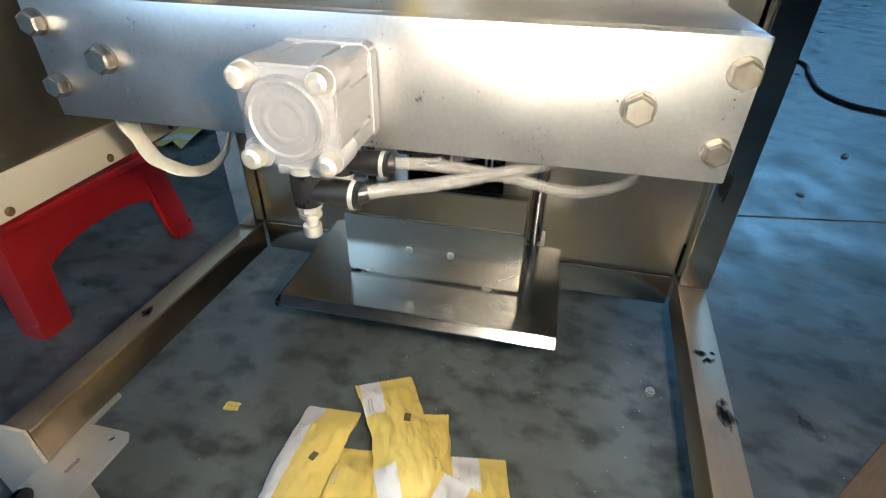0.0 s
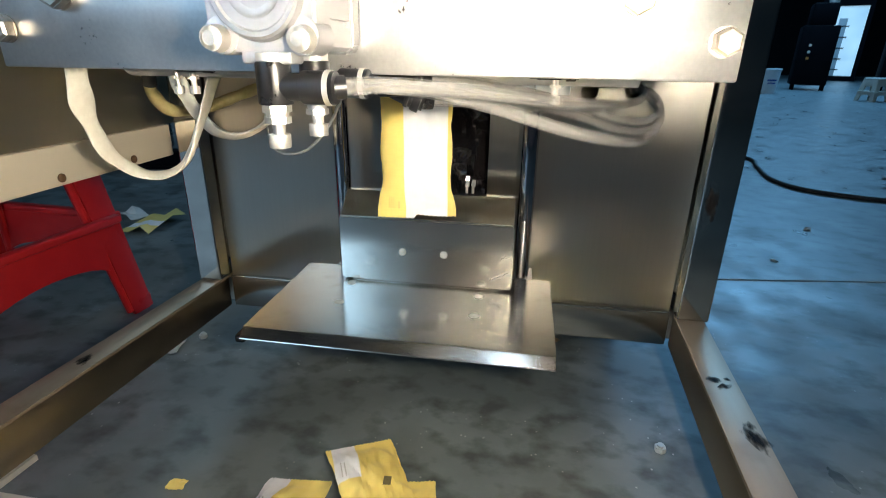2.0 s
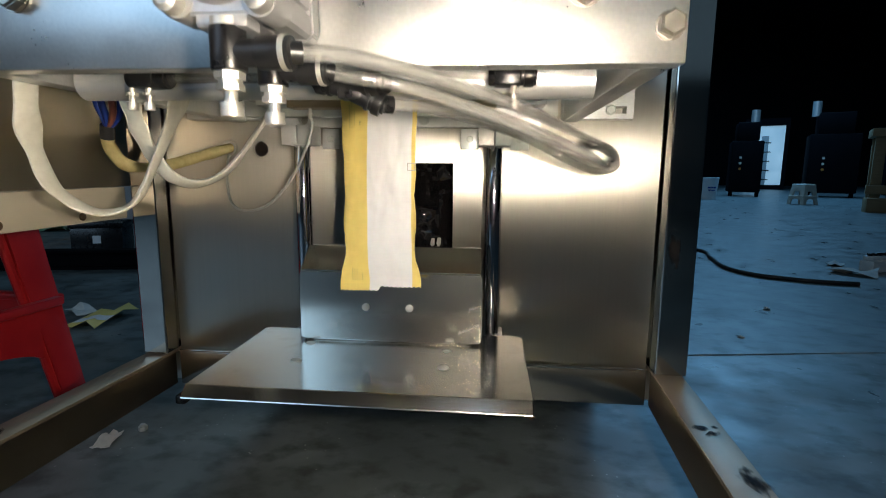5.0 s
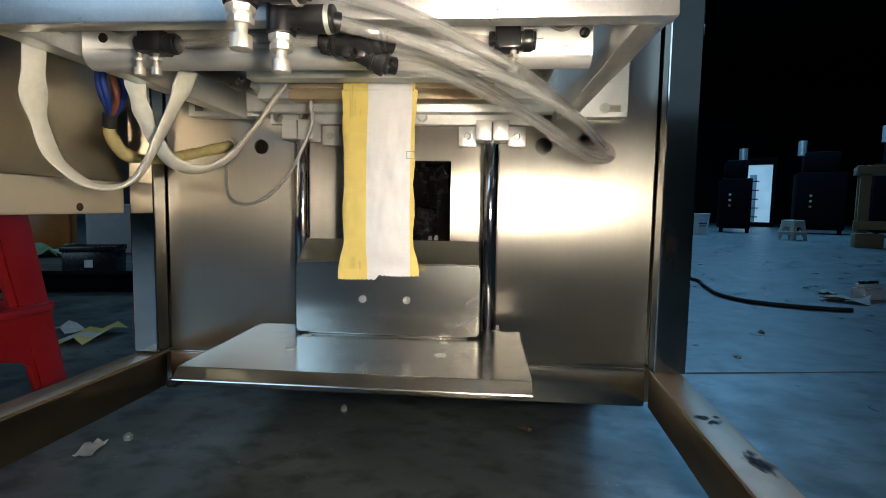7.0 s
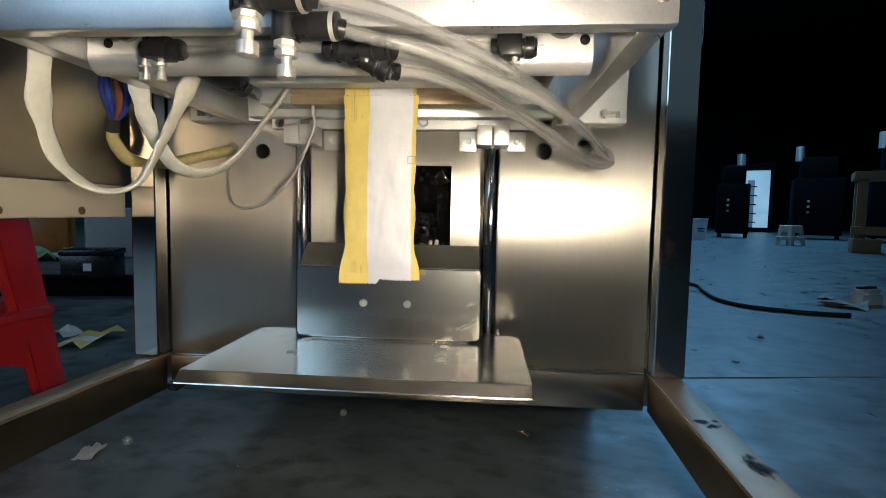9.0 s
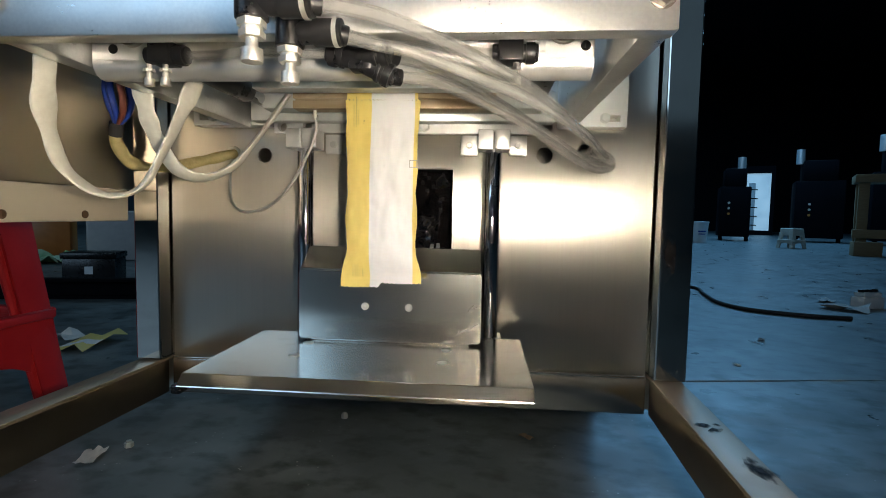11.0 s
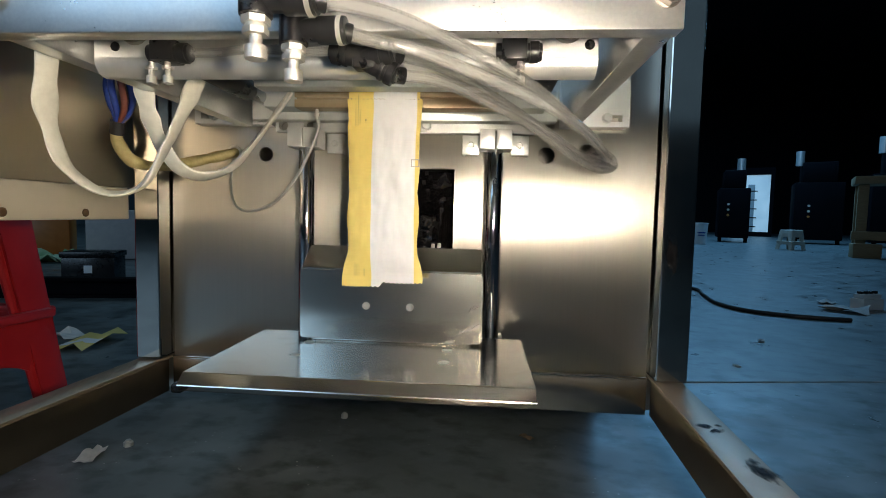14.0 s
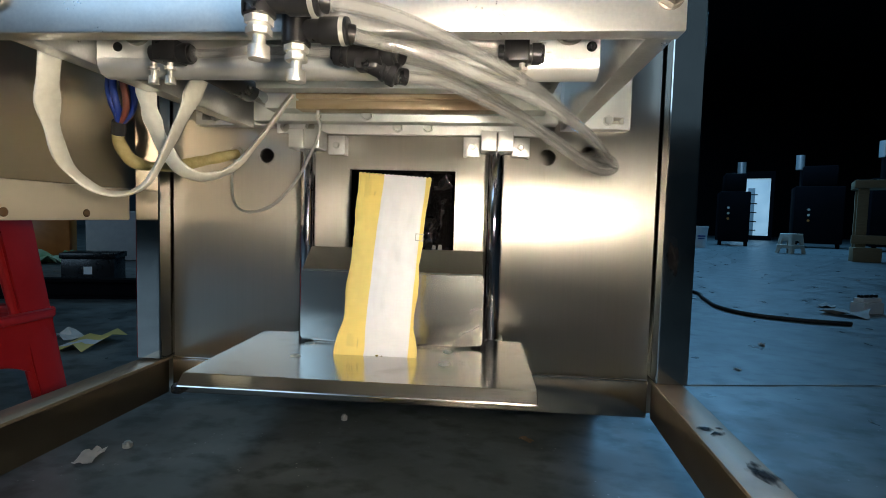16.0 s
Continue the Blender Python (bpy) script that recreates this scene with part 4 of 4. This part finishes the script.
# ---- pouches ----
def pouch_mesh(width=0.076, length=0.190, fat=0.013, seed=0.0, flare=0.0, nx=36, nz=48, bend=0.0, sag=0.0, notch=0.0, crumple_by=1.0):
    """A pillow pouch: flat serrated seals at both ends, a swollen middle with creases."""
    bm = bmesh.new()
    front, back = [], []
    for k in range(nz + 1):
        t = k / nz
        seal = min(1, max(0, (t * length - 0.010) / 0.028), max(0, ((1 - t) * length - 0.010) / 0.028))
        body = math.sin(seal * math.pi / 2)
        lower = 0.7 + 0.6 * (1 - t)
        w = width / 2 * (1 - 0.05 * body + flare * math.exp(-((t - 0.02) / 0.10) ** 2))
        rows = []
        for side in (-1, 1):
            row = []
            for i in range(nx + 1):
                u = 2 * i / nx - 1
                p = Vector((u * 3 + seed, side * 2.0, t * 7 + seed))
                crease = crumple_by * (0.0010 * noise.noise(p) + 0.0005 * noise.noise(p * 2.6))
                y = side * (0.0006 + body * lower * fat * (1 - abs(u) ** 2.2) ** 0.8 * 0.62) + crease * (0.35 + body)
                jag = 0.0007 * (1 if i % 2 else -1) if k in (0, nz) else 0
                x = u * w + (0.0022 * noise.noise(Vector((u * 0.8, t * 7, seed))) + 0.0008 * noise.noise(Vector((u, t * 23, seed)))) * min(1.0, t * 6) + bend * math.sin(t * math.pi) + 0.5 * bend * noise.noise(Vector((t * 3, seed, u)))
                y += sag * (t - 0.5) ** 2 * 4 + sag * 0.6 * u * math.sin(t * 5 + seed)
                row.append(bm.verts.new((x, y, t * length + jag + (0.002 * noise.noise(Vector((u, seed, 4.0))) if k == 0 else 0) - notch * max(0.0, 1 - t * 9) * (0.0045 if u < -0.02 else -0.0005))))
            rows.append(row)
        front.append(rows[0]), back.append(rows[1])
    for k in range(nz):
        for i in range(nx):
            bm.faces.new((front[k][i], front[k][i + 1], front[k + 1][i + 1], front[k + 1][i]))
            bm.faces.new((back[k][i + 1], back[k][i], back[k + 1][i], back[k + 1][i + 1]))
        bm.faces.new((front[k][0], front[k + 1][0], back[k + 1][0], back[k][0]))
        bm.faces.new((front[k + 1][nx], front[k][nx], back[k][nx], back[k + 1][nx]))
    for k, flip in ((0, 1), (nz, -1)):
        for i in range(nx):
            q = (front[k][i], back[k][i], back[k][i + 1], front[k][i + 1])
            bm.faces.new(q[::flip])
    bmesh.ops.recalc_face_normals(bm, faces=bm.faces[:])
    return bm


def bar(x, z, w, h, y):
    return box(x - w / 2, x + w / 2, y - 0.0004, y, z - h / 2, z + h / 2)


pouch = thing("pouch", "filled yellow and white pillow pouch with serrated ends", "pouch")
part("film", pouch_mesh(0.078, 0.190, 0.011, 2.0, 0.10, notch=1.0), POUCH, pouch)
for z0 in (0.017, 0.172):
    for j, (x, n) in enumerate(((-0.029, 9), (-0.0265, 12), (-0.024, 7), (-0.0185, 3))):
        part("print_line", merged(*[bar(x, z0 - 0.009 + 0.0026 * i, 0.0006 if j < 3 else 0.0010, 0.0012, -0.0030) for i in range(n)]), INK, pouch, "tiny dark print that cannot be read")
part("print_frame", merged(bar(0.034, 0.128, 0.009, 0.0008, -0.0062), bar(0.034, 0.121, 0.009, 0.0008, -0.0062), bar(0.030, 0.1245, 0.0008, 0.007, -0.0062), bar(0.0375, 0.1245, 0.0008, 0.007, -0.0062)), PALEINK, pouch, "faint printed frame")
tube = thing("film_tube", "flat yellow and white film tube above the pouch", "packaging film")
part("film", moved(pouch_mesh(0.074, 0.30, 0.006, 7.0), pose(0, 0, 0)), POUCH, tube)

PILE = [
    ("yellow pouch with a white side, lying on the floor", POUCH_BACK, (-0.132, -0.395, 0.016), 4, -8, -3.0, 11.0),
    ("yellow pouch with a white strip, lying on the floor", POUCH_MID, (0.112, -0.413, 0.016), 0, 3, 11.0, 14.0),
    ("crumpled yellow pouch under the others", POUCH_YELLOW, (0.033, -0.366, 0.015), 2, 2, 13.0, 17.0),
    ("yellow pouch with a black mark, under the others", POUCH_YELLOW, (-0.050, -0.440, 0.014), 2, 0, 4.0, 19.0),
    ("yellow pouch with a black mark, on top of the pile", POUCH_TOP, (0.014, -0.322, 0.034), 2, 0, 27.0, 23.0),
    ("yellow pouch with a white strip, lying on the pile", POUCH_MID, (0.03, -0.47, 0.034), 5, 6, -14.0, 29.0),
]
for label, mat, (x, y, z), lift, lean, turn, seed in PILE:
    p = thing("pouch", label, "pouch", "pouches piled on the floor", at=pose(x, y, z, -90 + lift, 0, 0))
    p.matrix_world = pose(x, y, z) @ pose(0, 0, 0, 0, 0, turn) @ pose(0, 0, 0, -90 + lift, lean, 0)
    part("film", pouch_mesh(0.080, 0.185, 0.021, seed, 0.08, bend=0.007 * math.sin(seed * 2), sag=0.006, crumple_by=3.2), mat, p)
    part("print_mark", moved(box(-0.0042, 0.0042, 0, 0.0006, -0.0055, 0.0055), pose(0.014 + 0.006 * math.sin(seed * 2), -0.0140, 0.105, 0, 20, 0)), INK, p, "small black diamond mark")
    part("print_line", merged(*[bar(-0.026 + 0.004 * j, 0.128 + 0.003 * i, 0.0014, 0.0018, -0.0098) for i in range(7) for j in range(2)]), PALEINK, p, "faint print that cannot be read")


# ---- red stool ----
def stool(name, label, mat, height, foot, top, at):
    """A moulded plastic stool: square top, four splayed legs, arched aprons."""
    s = thing(name, label, "stool", at=at)
    t, f, h = top / 2, foot / 2, height
    part("seat", merged(box(-t, t, -t, t, h - 0.028, h, 0.010, 3), box(-t * 0.86, t * 0.86, -t * 0.86, t * 0.86, h, h + 0.003, 0.001)), mat, s)
    for sx in (-1, 1):
        for sy in (-1, 1):
            bm = bmesh.new()
            rings = []
            for k in range(9):
                u = k / 8
                c = Vector((sx * (t - 0.02 + (f - t) * u), sy * (t - 0.02 + (f - t) * u), (h - 0.02) * (1 - u)))
                w = 0.048 - 0.012 * u
                rings.append([bm.verts.new(c + Vector((dx * w * sx, dy * w * sy, 0))) for dx, dy in ((0.35, 0.35), (0.45, -0.1), (0.40, -0.95), (0.15, -0.95), (0.15, 0.0), (0.0, 0.15), (-0.95, 0.15), (-0.95, 0.40), (-0.1, 0.45))])
            for a, b in zip(rings, rings[1:]):
                for j in range(9):
                    bm.faces.new((a[j], a[(j + 1) % 9], b[(j + 1) % 9], b[j]))
            bm.faces.new(rings[0]), bm.faces.new(rings[-1][::-1])
            bmesh.ops.recalc_face_normals(bm, faces=bm.faces[:])
            leg = part("leg", bm, mat, s)
            for k2, along in ((0, (0.12, -1.0)), (1, (-1.0, 0.12))):
                line = []
                for k in range(7):
                    u = k / 6
                    w = 0.048 - 0.012 * u
                    line.append((sx * (t - 0.02 + (f - t) * u + along[0] * w), sy * (t - 0.02 + (f - t) * u + along[1] * w), (h - 0.03) * (1 - u) + 0.006))
                part("rim", sweep(line, 0.0075, 10, 2), mat, leg, "rounded rim along the leg")
            part("foot", moved(box(-0.020, 0.020, -0.020, 0.020, 0, 0.030, 0.008, 3), pose(sx * (f - 0.026), sy * (f - 0.026), 0)), mat, leg)
    for k in range(4):
        # upper apron and lower arched band on each side
        zb, zt = h * 0.25, h * 0.415
        hw = t + (f - t) * 0.5 - 0.006
        n = 14
        prof = [(-hw, zt)] + [(hw, zt)] + [(hw * 1.03, zb - 0.03)]
        prof += [(hw * 0.80 * math.cos(math.pi * i / n), zb - 0.035 + 0.045 * math.sin(math.pi * i / n)) for i in range(n + 1)]
        prof += [(-hw * 1.03, zb - 0.03)]
        band = sheet_with_holes(prof, [], -0.006, 0.002)
        lip = box(-hw, hw, -0.016, 0.004, zt - 0.008, zt + 0.008, 0.006, 3)
        part("apron", moved(merged(band, lip), pose(0, 0, 0, 0, 0, 90 * k) @ pose(0, -hw - 0.004, 0, 0, 0, 0)), mat, s, "arched band between the legs")
        part("top_band", moved(box(-t * 0.9, t * 0.9, -0.006, 0.0, h - 0.10, h - 0.027, 0.002), pose(0, 0, 0, 0, 0, 90 * k) @ pose(0, -t + 0.004, 0)), mat, s)
    return s


red_stool = stool("plastic_stool", "glossy red moulded plastic stool on the floor", RED, 0.46, 0.38, 0.28, pose(-0.816, 0.02, 0, 0, 0, -3))
far_stool = stool("plastic_stool", "small cream plastic stool far off on the floor", CREAM, 0.28, 0.27, 0.20, pose(4.42, 6.85, 0, 0, 0, 20))

# ---- the phone's LED beside the camera, its housing and handle added ----
phone_led = thing("phone_led", "phone LED with a round warm lens, in an added housing", "lamp")
part("housing", merged(rod((0, 0, 0.004), (0, 0, 0.040), 0.026, 28, 0.020, 0.002), rod((0, 0, -0.004), (0, 0, 0.0035), 0.026, 28)), BLACK, phone_led)
part("handle", rod((0, -0.02, 0.024), (0, -0.12, 0.030), 0.011, 20, None, 0.003), RUBBER, phone_led)
part("lens", rod((0, 0, -0.0075), (0, 0, -0.0045), 0.0175, 28), lens_material("warm_lens", (1.0, 0.872, 0.70), KEY_GLOW), phone_led, "glowing round lens")

# ---- litter on the floor ----
cable = solid("power_cable", sweep([(0.95, 2.55, 0.008), (1.234, 2.215, 0.008), (1.20, 1.95, 0.008), (1.155, 1.70, 0.008), (1.20, 1.53, 0.008), (1.33, 1.44, 0.008), (1.43, 1.408, 0.008), (1.515, 1.395, 0.008)], 0.0085, 16, 10), RUBBER, "thick black power cable lying on the floor", "cable")
brk = thing("circuit_breaker", "white circuit breaker block lying on the floor", "circuit breaker", at=pose(1.80, 1.72, 0, 0, 0, 20))
part("housing", merged(box(-0.060, 0.060, -0.03, 0.03, 0.0, 0.050, 0.004), box(-0.055, 0.055, -0.022, 0.022, 0.050, 0.070, 0.004)), WHITEPAINT, brk)
for i in range(4):
    part("switch", box(-0.05 + i * 0.028, -0.036 + i * 0.028, -0.01, 0.01, 0.0702, 0.082, 0.002), BLACK, brk)


def crumple(size, seed, n=7):
    """A scrap of sheet, folded and lifted here and there."""
    bm = bmesh.new()
    g = [[bm.verts.new((size * (i / n - 0.5) * (1 + 0.3 * noise.noise(Vector((i, k, seed)))), size * 0.6 * (k / n - 0.5), 0.002 + abs(noise.noise(Vector((i * 3.5 / n, k * 3.5 / n, seed)))) * size * 0.30)) for k in range(n + 1)] for i in range(n + 1)]
    for i in range(n):
        for k in range(n):
            bm.faces.new((g[i][k], g[i + 1][k], g[i + 1][k + 1], g[i][k + 1]))
    ext = bmesh.ops.extrude_face_region(bm, geom=bm.faces[:])
    bmesh.ops.translate(bm, verts=[v for v in ext["geom"] if isinstance(v, bmesh.types.BMVert)], vec=(0, 0, -0.0012))
    bmesh.ops.recalc_face_normals(bm, faces=bm.faces[:])
    return bm


for x, y, size, mat, seed, what in (
        (-0.965, 0.64, 0.17, POUCH_BACK, 1.3, "torn yellow and white pouch film"), (-1.07, 0.70, 0.10, PAPER, 2.1, "scrap of white film"),
        (-1.30, 1.75, 0.07, PAPER, 3.7, "scrap of white paper"), (1.66, 1.64, 0.16, PAPER, 4.4, "torn white paper strips"), (1.72, 1.86, 0.10, PAPER, 8.4, "torn white paper strips"),
        (-0.276, -0.224, 0.022, POUCH_BACK, 5.2, "small torn yellow scrap"), (-0.475, 0.05, 0.045, PAPER, 6.6, "torn clear film scrap"), (0.183, 0.20, 0.022, CARD, 7.1, "small brown scrap"),
        (0.763, 0.701, 0.018, PAPER, 9.2, "small white scrap"), (0.75, 1.05, 0.014, PAPER, 10.2, "small white scrap"), (0.98, 1.0, 0.03, PALEINK, 11.2, "small pale scrap"), (-0.42, 0.62, 0.11, POUCH_BACK, 12.4, "torn yellow and white pouch film")):
    solid("litter", crumple(size, seed, 3 if size > 0.09 else 5), mat, what + " on the floor", "litter", at=pose(x, y, 0, 0, 0, seed * 70))
for x, y, r in ((0.312, -0.06, 0.0075), (-0.445, 0.09, 0.007), (-0.142, 0.243, 0.006)):
    solid("loose_nut", merged(rod((x, y, 0), (x, y, 0.007), r, 6), rod((x, y, 0.007), (x, y, 0.010), r * 0.6, 12)), ZINC, "loose zinc nut on the floor", "nut")
carton = thing("carton", "flattened brown cardboard carton lying on the floor", "carton", at=pose(0.668, -0.21, 0, 0, 0, 47))
part("sheet", box(-0.16, 0.16, -0.13, 0.13, 0.0, 0.008, 0.001), CARD, carton)
part("flap", moved(box(-0.16, 0.16, -0.06, 0.06, 0.0, 0.004), pose(0, -0.07, 0.012, 4, 0, 0)), CARD, carton)

# ---- far left ----
crate = thing("tool_box", "black tool box with a white label on the floor", "tool box", at=pose(-1.855, 1.76, 0, 0, 0, 20))
part("body", box(-0.115, 0.115, -0.082, 0.082, 0.0, 0.126, 0.005), BLACK, crate)
part("lid", box(-0.121, 0.121, -0.088, 0.088, 0.1265, 0.155, 0.005), BLACK, crate)
part("label_sheet", box(-0.018, 0.018, -0.084, -0.0825, 0.05, 0.088), WHITEPAINT, crate, "white label")
solid("steel_beam", moved(merged(box(-0.7, 0.7, -0.03, 0.03, 0, 0.012), box(-0.7, 0.7, -0.004, 0.004, 0.012, 0.07), box(-0.7, 0.7, -0.03, 0.03, 0.07, 0.082)), pose(-1.79, 1.27, 0, 0, 0, 12)), DARKMETAL, "dark steel beam lying on the floor", "beam")
solid("plastic_bag", crumple(0.5, 33.0, 12), GREEN, "crumpled green and white plastic bag", "bag", at=pose(-2.75, 2.6, 0, 0, 0, 20))
solid("orange_bin", moved(merged(box(-0.16, 0.16, -0.12, 0.12, 0, 0.30, 0.02)), pose(-3.15, 2.9, 0, 0, 0, 30)), ORANGE, "orange plastic bin on the floor", "bin")
solid("grey_case", moved(box(-0.28, 0.28, -0.2, 0.2, 0, 0.36, 0.02), pose(-2.55, 3.0, 0, 0, 0, 35)), PALEINK, "grey plastic case on the floor", "case")

# ---- far right, in the dark ----
lit = thing("display_cabinet", "tall cabinet with a lit glass front", "cabinet", at=pose(7.35, 13.8, 0, 0, 0, -28))
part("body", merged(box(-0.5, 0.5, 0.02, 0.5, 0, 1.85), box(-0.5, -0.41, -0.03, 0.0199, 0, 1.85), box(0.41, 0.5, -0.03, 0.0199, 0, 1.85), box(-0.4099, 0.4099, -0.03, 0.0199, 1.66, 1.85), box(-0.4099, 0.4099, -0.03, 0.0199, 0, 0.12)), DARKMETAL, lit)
part("light_panel", box(-0.4095, 0.4095, 0.006, 0.0195, 0.1205, 1.6595), glow_material("cool_light_panel", (0.50, 0.80, 1.0), 0.36), lit, "glowing pale blue panel")
part("inner_post", box(-0.10, 0.06, -0.010, 0.005, 0.1205, 1.4, 0.004), PALEINK, lit, "grey upright in the cabinet")
for i in range(5):
    part("shelf_peg", box(-0.15, 0.12, -0.016, -0.0101, 0.25 + 0.24 * i, 0.275 + 0.24 * i), DARKMETAL, lit)
# machines out of the light, coloured near-black to look so
for x, y, w, h, turn, px in ((4.80, 9.4, 0.50, 1.33, -20, 0.10), (6.30, 9.4, 0.75, 1.50, -25, -0.30), (7.05, 8.3, 1.0, 1.62, -30, -0.36), (3.3, 11.5, 1.2, 1.3, -10, 0.1), (9.6, 9.2, 1.6, 1.7, -40, -0.3)):
    mm = thing("dark_machine", "packing machine in the hall, its unlit darkness painted in", "machine", "unlit machines in the hall", at=pose(x, y, 0, 0, 0, turn))
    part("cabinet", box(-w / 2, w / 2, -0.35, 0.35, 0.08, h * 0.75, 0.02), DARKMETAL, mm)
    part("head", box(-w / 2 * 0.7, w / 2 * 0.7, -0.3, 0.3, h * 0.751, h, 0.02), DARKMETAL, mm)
    part("chimney", rod((px, -0.1, h - 0.05), (px, -0.1, h + 0.22), 0.07, 24), BRIGHT, mm, "bright steel pipe")
    for i in (-1, 1):
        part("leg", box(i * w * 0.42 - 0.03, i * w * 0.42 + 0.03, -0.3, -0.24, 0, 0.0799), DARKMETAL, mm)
    for i in range(3):
        part("button", rod((-w * 0.2, -0.3505, 0.5 + 0.1 * i), (-w * 0.2, -0.365, 0.5 + 0.1 * i), 0.022, 14), (ORANGE, CREAM, ZINC)[i], mm)
bucket = thing("paint_bucket", "white plastic bucket with faint print on the floor", "bucket", at=pose(3.62, 8.0, 0))
part("body", rod((0, 0, 0), (0, 0, 0.33), 0.125, 28, 0.15), WHITEPAINT, bucket)
part("lid", rod((0, 0, 0.3305), (0, 0, 0.35), 0.158, 28, None, 0.004), WHITEPAINT, bucket)
part("print_bar", merged(box(-0.06, 0.06, -0.147, -0.137, 0.18, 0.20), box(-0.05, 0.05, -0.142, -0.132, 0.14, 0.155)), BLUE, bucket)
bench = thing("wooden_stand", "rough wooden stand with thick legs", "stand", at=pose(4.85, 5.55, 0, 0, 0, -30))
part("top", box(-0.45, 0.45, -0.25, 0.25, 0.84, 0.93, 0.004), WOOD, bench)
part("lower_beam", box(-0.45, 0.45, -0.25, -0.16, 0.20, 0.30, 0.004), WOOD, bench)
for x in (-0.36, 0.36):
    for y in (-0.12, 0.20):
        part("leg", box(x - 0.05, x + 0.05, y - 0.04, y + 0.04, 0.0, 0.8395, 0.004), WOOD, bench)
solid("wood_block", moved(box(-0.13, 0.13, -0.08, 0.08, 0, 0.16, 0.005), pose(4.42, 5.45, 0, 0, 0, -20)), WOOD, "rough wooden block on the floor", "block")


# ---- what moves ----
def motions():
    def rows(keys):
        return [(t, pose(*p)) for t, p in keys]
    still = (0, 0, 0)
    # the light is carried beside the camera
    walk(phone_led, [(t, look(eye, target, roll) @ pose(0.055, 0.012, 0.010)) for t, eye, target, roll in PATH])
    # the cover slides back as the cycle begins
    walk(cover, rows([(0, (0, -0.066, 0)), (0.5, (0, -0.066, 0)), (0.6, (0, -0.060, 0)), (0.75, (0, -0.030, 0)), (0.9, (0, -0.006, 0)), (1.0, still), (1.1, still), (16, still)]))
    # the front jaw closes, seals and opens again
    close = [(0, 0), (14.0, 0), (14.06, 0.003), (14.18, 0.042), (14.25, 0.045), (14.35, 0.045), (15.3, 0.045), (15.36, 0.043), (15.48, 0.006), (15.55, 0), (15.65, 0), (16, 0)]
    walk(jaw, rows([(t, (0, d, 0)) for t, d in close]))
    for h in jaw_hoses:
        walk(h, rows([(t, (0, d * 0.8, -d * 0.15)) for t, d in close]))
    walk(sleeves[0], rows([(t, (d * 0.4, d * 0.6, 0)) for t, d in close]))
    walk(sleeves[1], rows([(t, (0, 0, 0)) for t, d in close]))
    # film is drawn down, the pouch is cut off and falls onto the plate
    drop = [(0, 0.150), (0.65, 0.150), (0.8, 0.135), (0.9, 0.118), (1.0, 0.100), (1.2, 0.078), (1.5, 0.052), (2.0, 0.025), (2.5, 0.008), (3.0, 0.0), (3.4, 0.0)]
    hang = (-0.004, -0.118, 0.300)
    fall = [(15.3, (*hang, 0, 0, 0)), (15.33, (-0.004, -0.119, 0.297, 0, 0, 0)), (15.40, (-0.006, -0.128, 0.232, -2, 1, 0)), (15.45, (-0.0075, -0.134, 0.2290, -6, 3, 0)), (15.5, (-0.008, -0.137, 0.2290, -9, 4.0, 0)), (15.6, (-0.008, -0.138, 0.2290, -10, 4.5, 0)), (15.8, (-0.0075, -0.138, 0.2290, -10.5, 3.8, 0)), (16, (-0.007, -0.138, 0.2290, -10.5, 3.4, 0))]
    walk(pouch, rows([(t, (hang[0], hang[1], hang[2] + d, 0, 0, 0)) for t, d in drop] + fall))
    walk(tube, rows([(t, (hang[0], hang[1], 0.4905 + d, 0, 0, 0)) for t, d in drop] + [(15.3, (hang[0], hang[1], 0.4905, 0, 0, 0)), (15.5, (hang[0], hang[1], 0.512, 0, 0, 0)), (15.7, (hang[0], hang[1], 0.512, 0, 0, 0)), (16, (hang[0], hang[1], 0.512, 0, 0, 0))]))


motions()
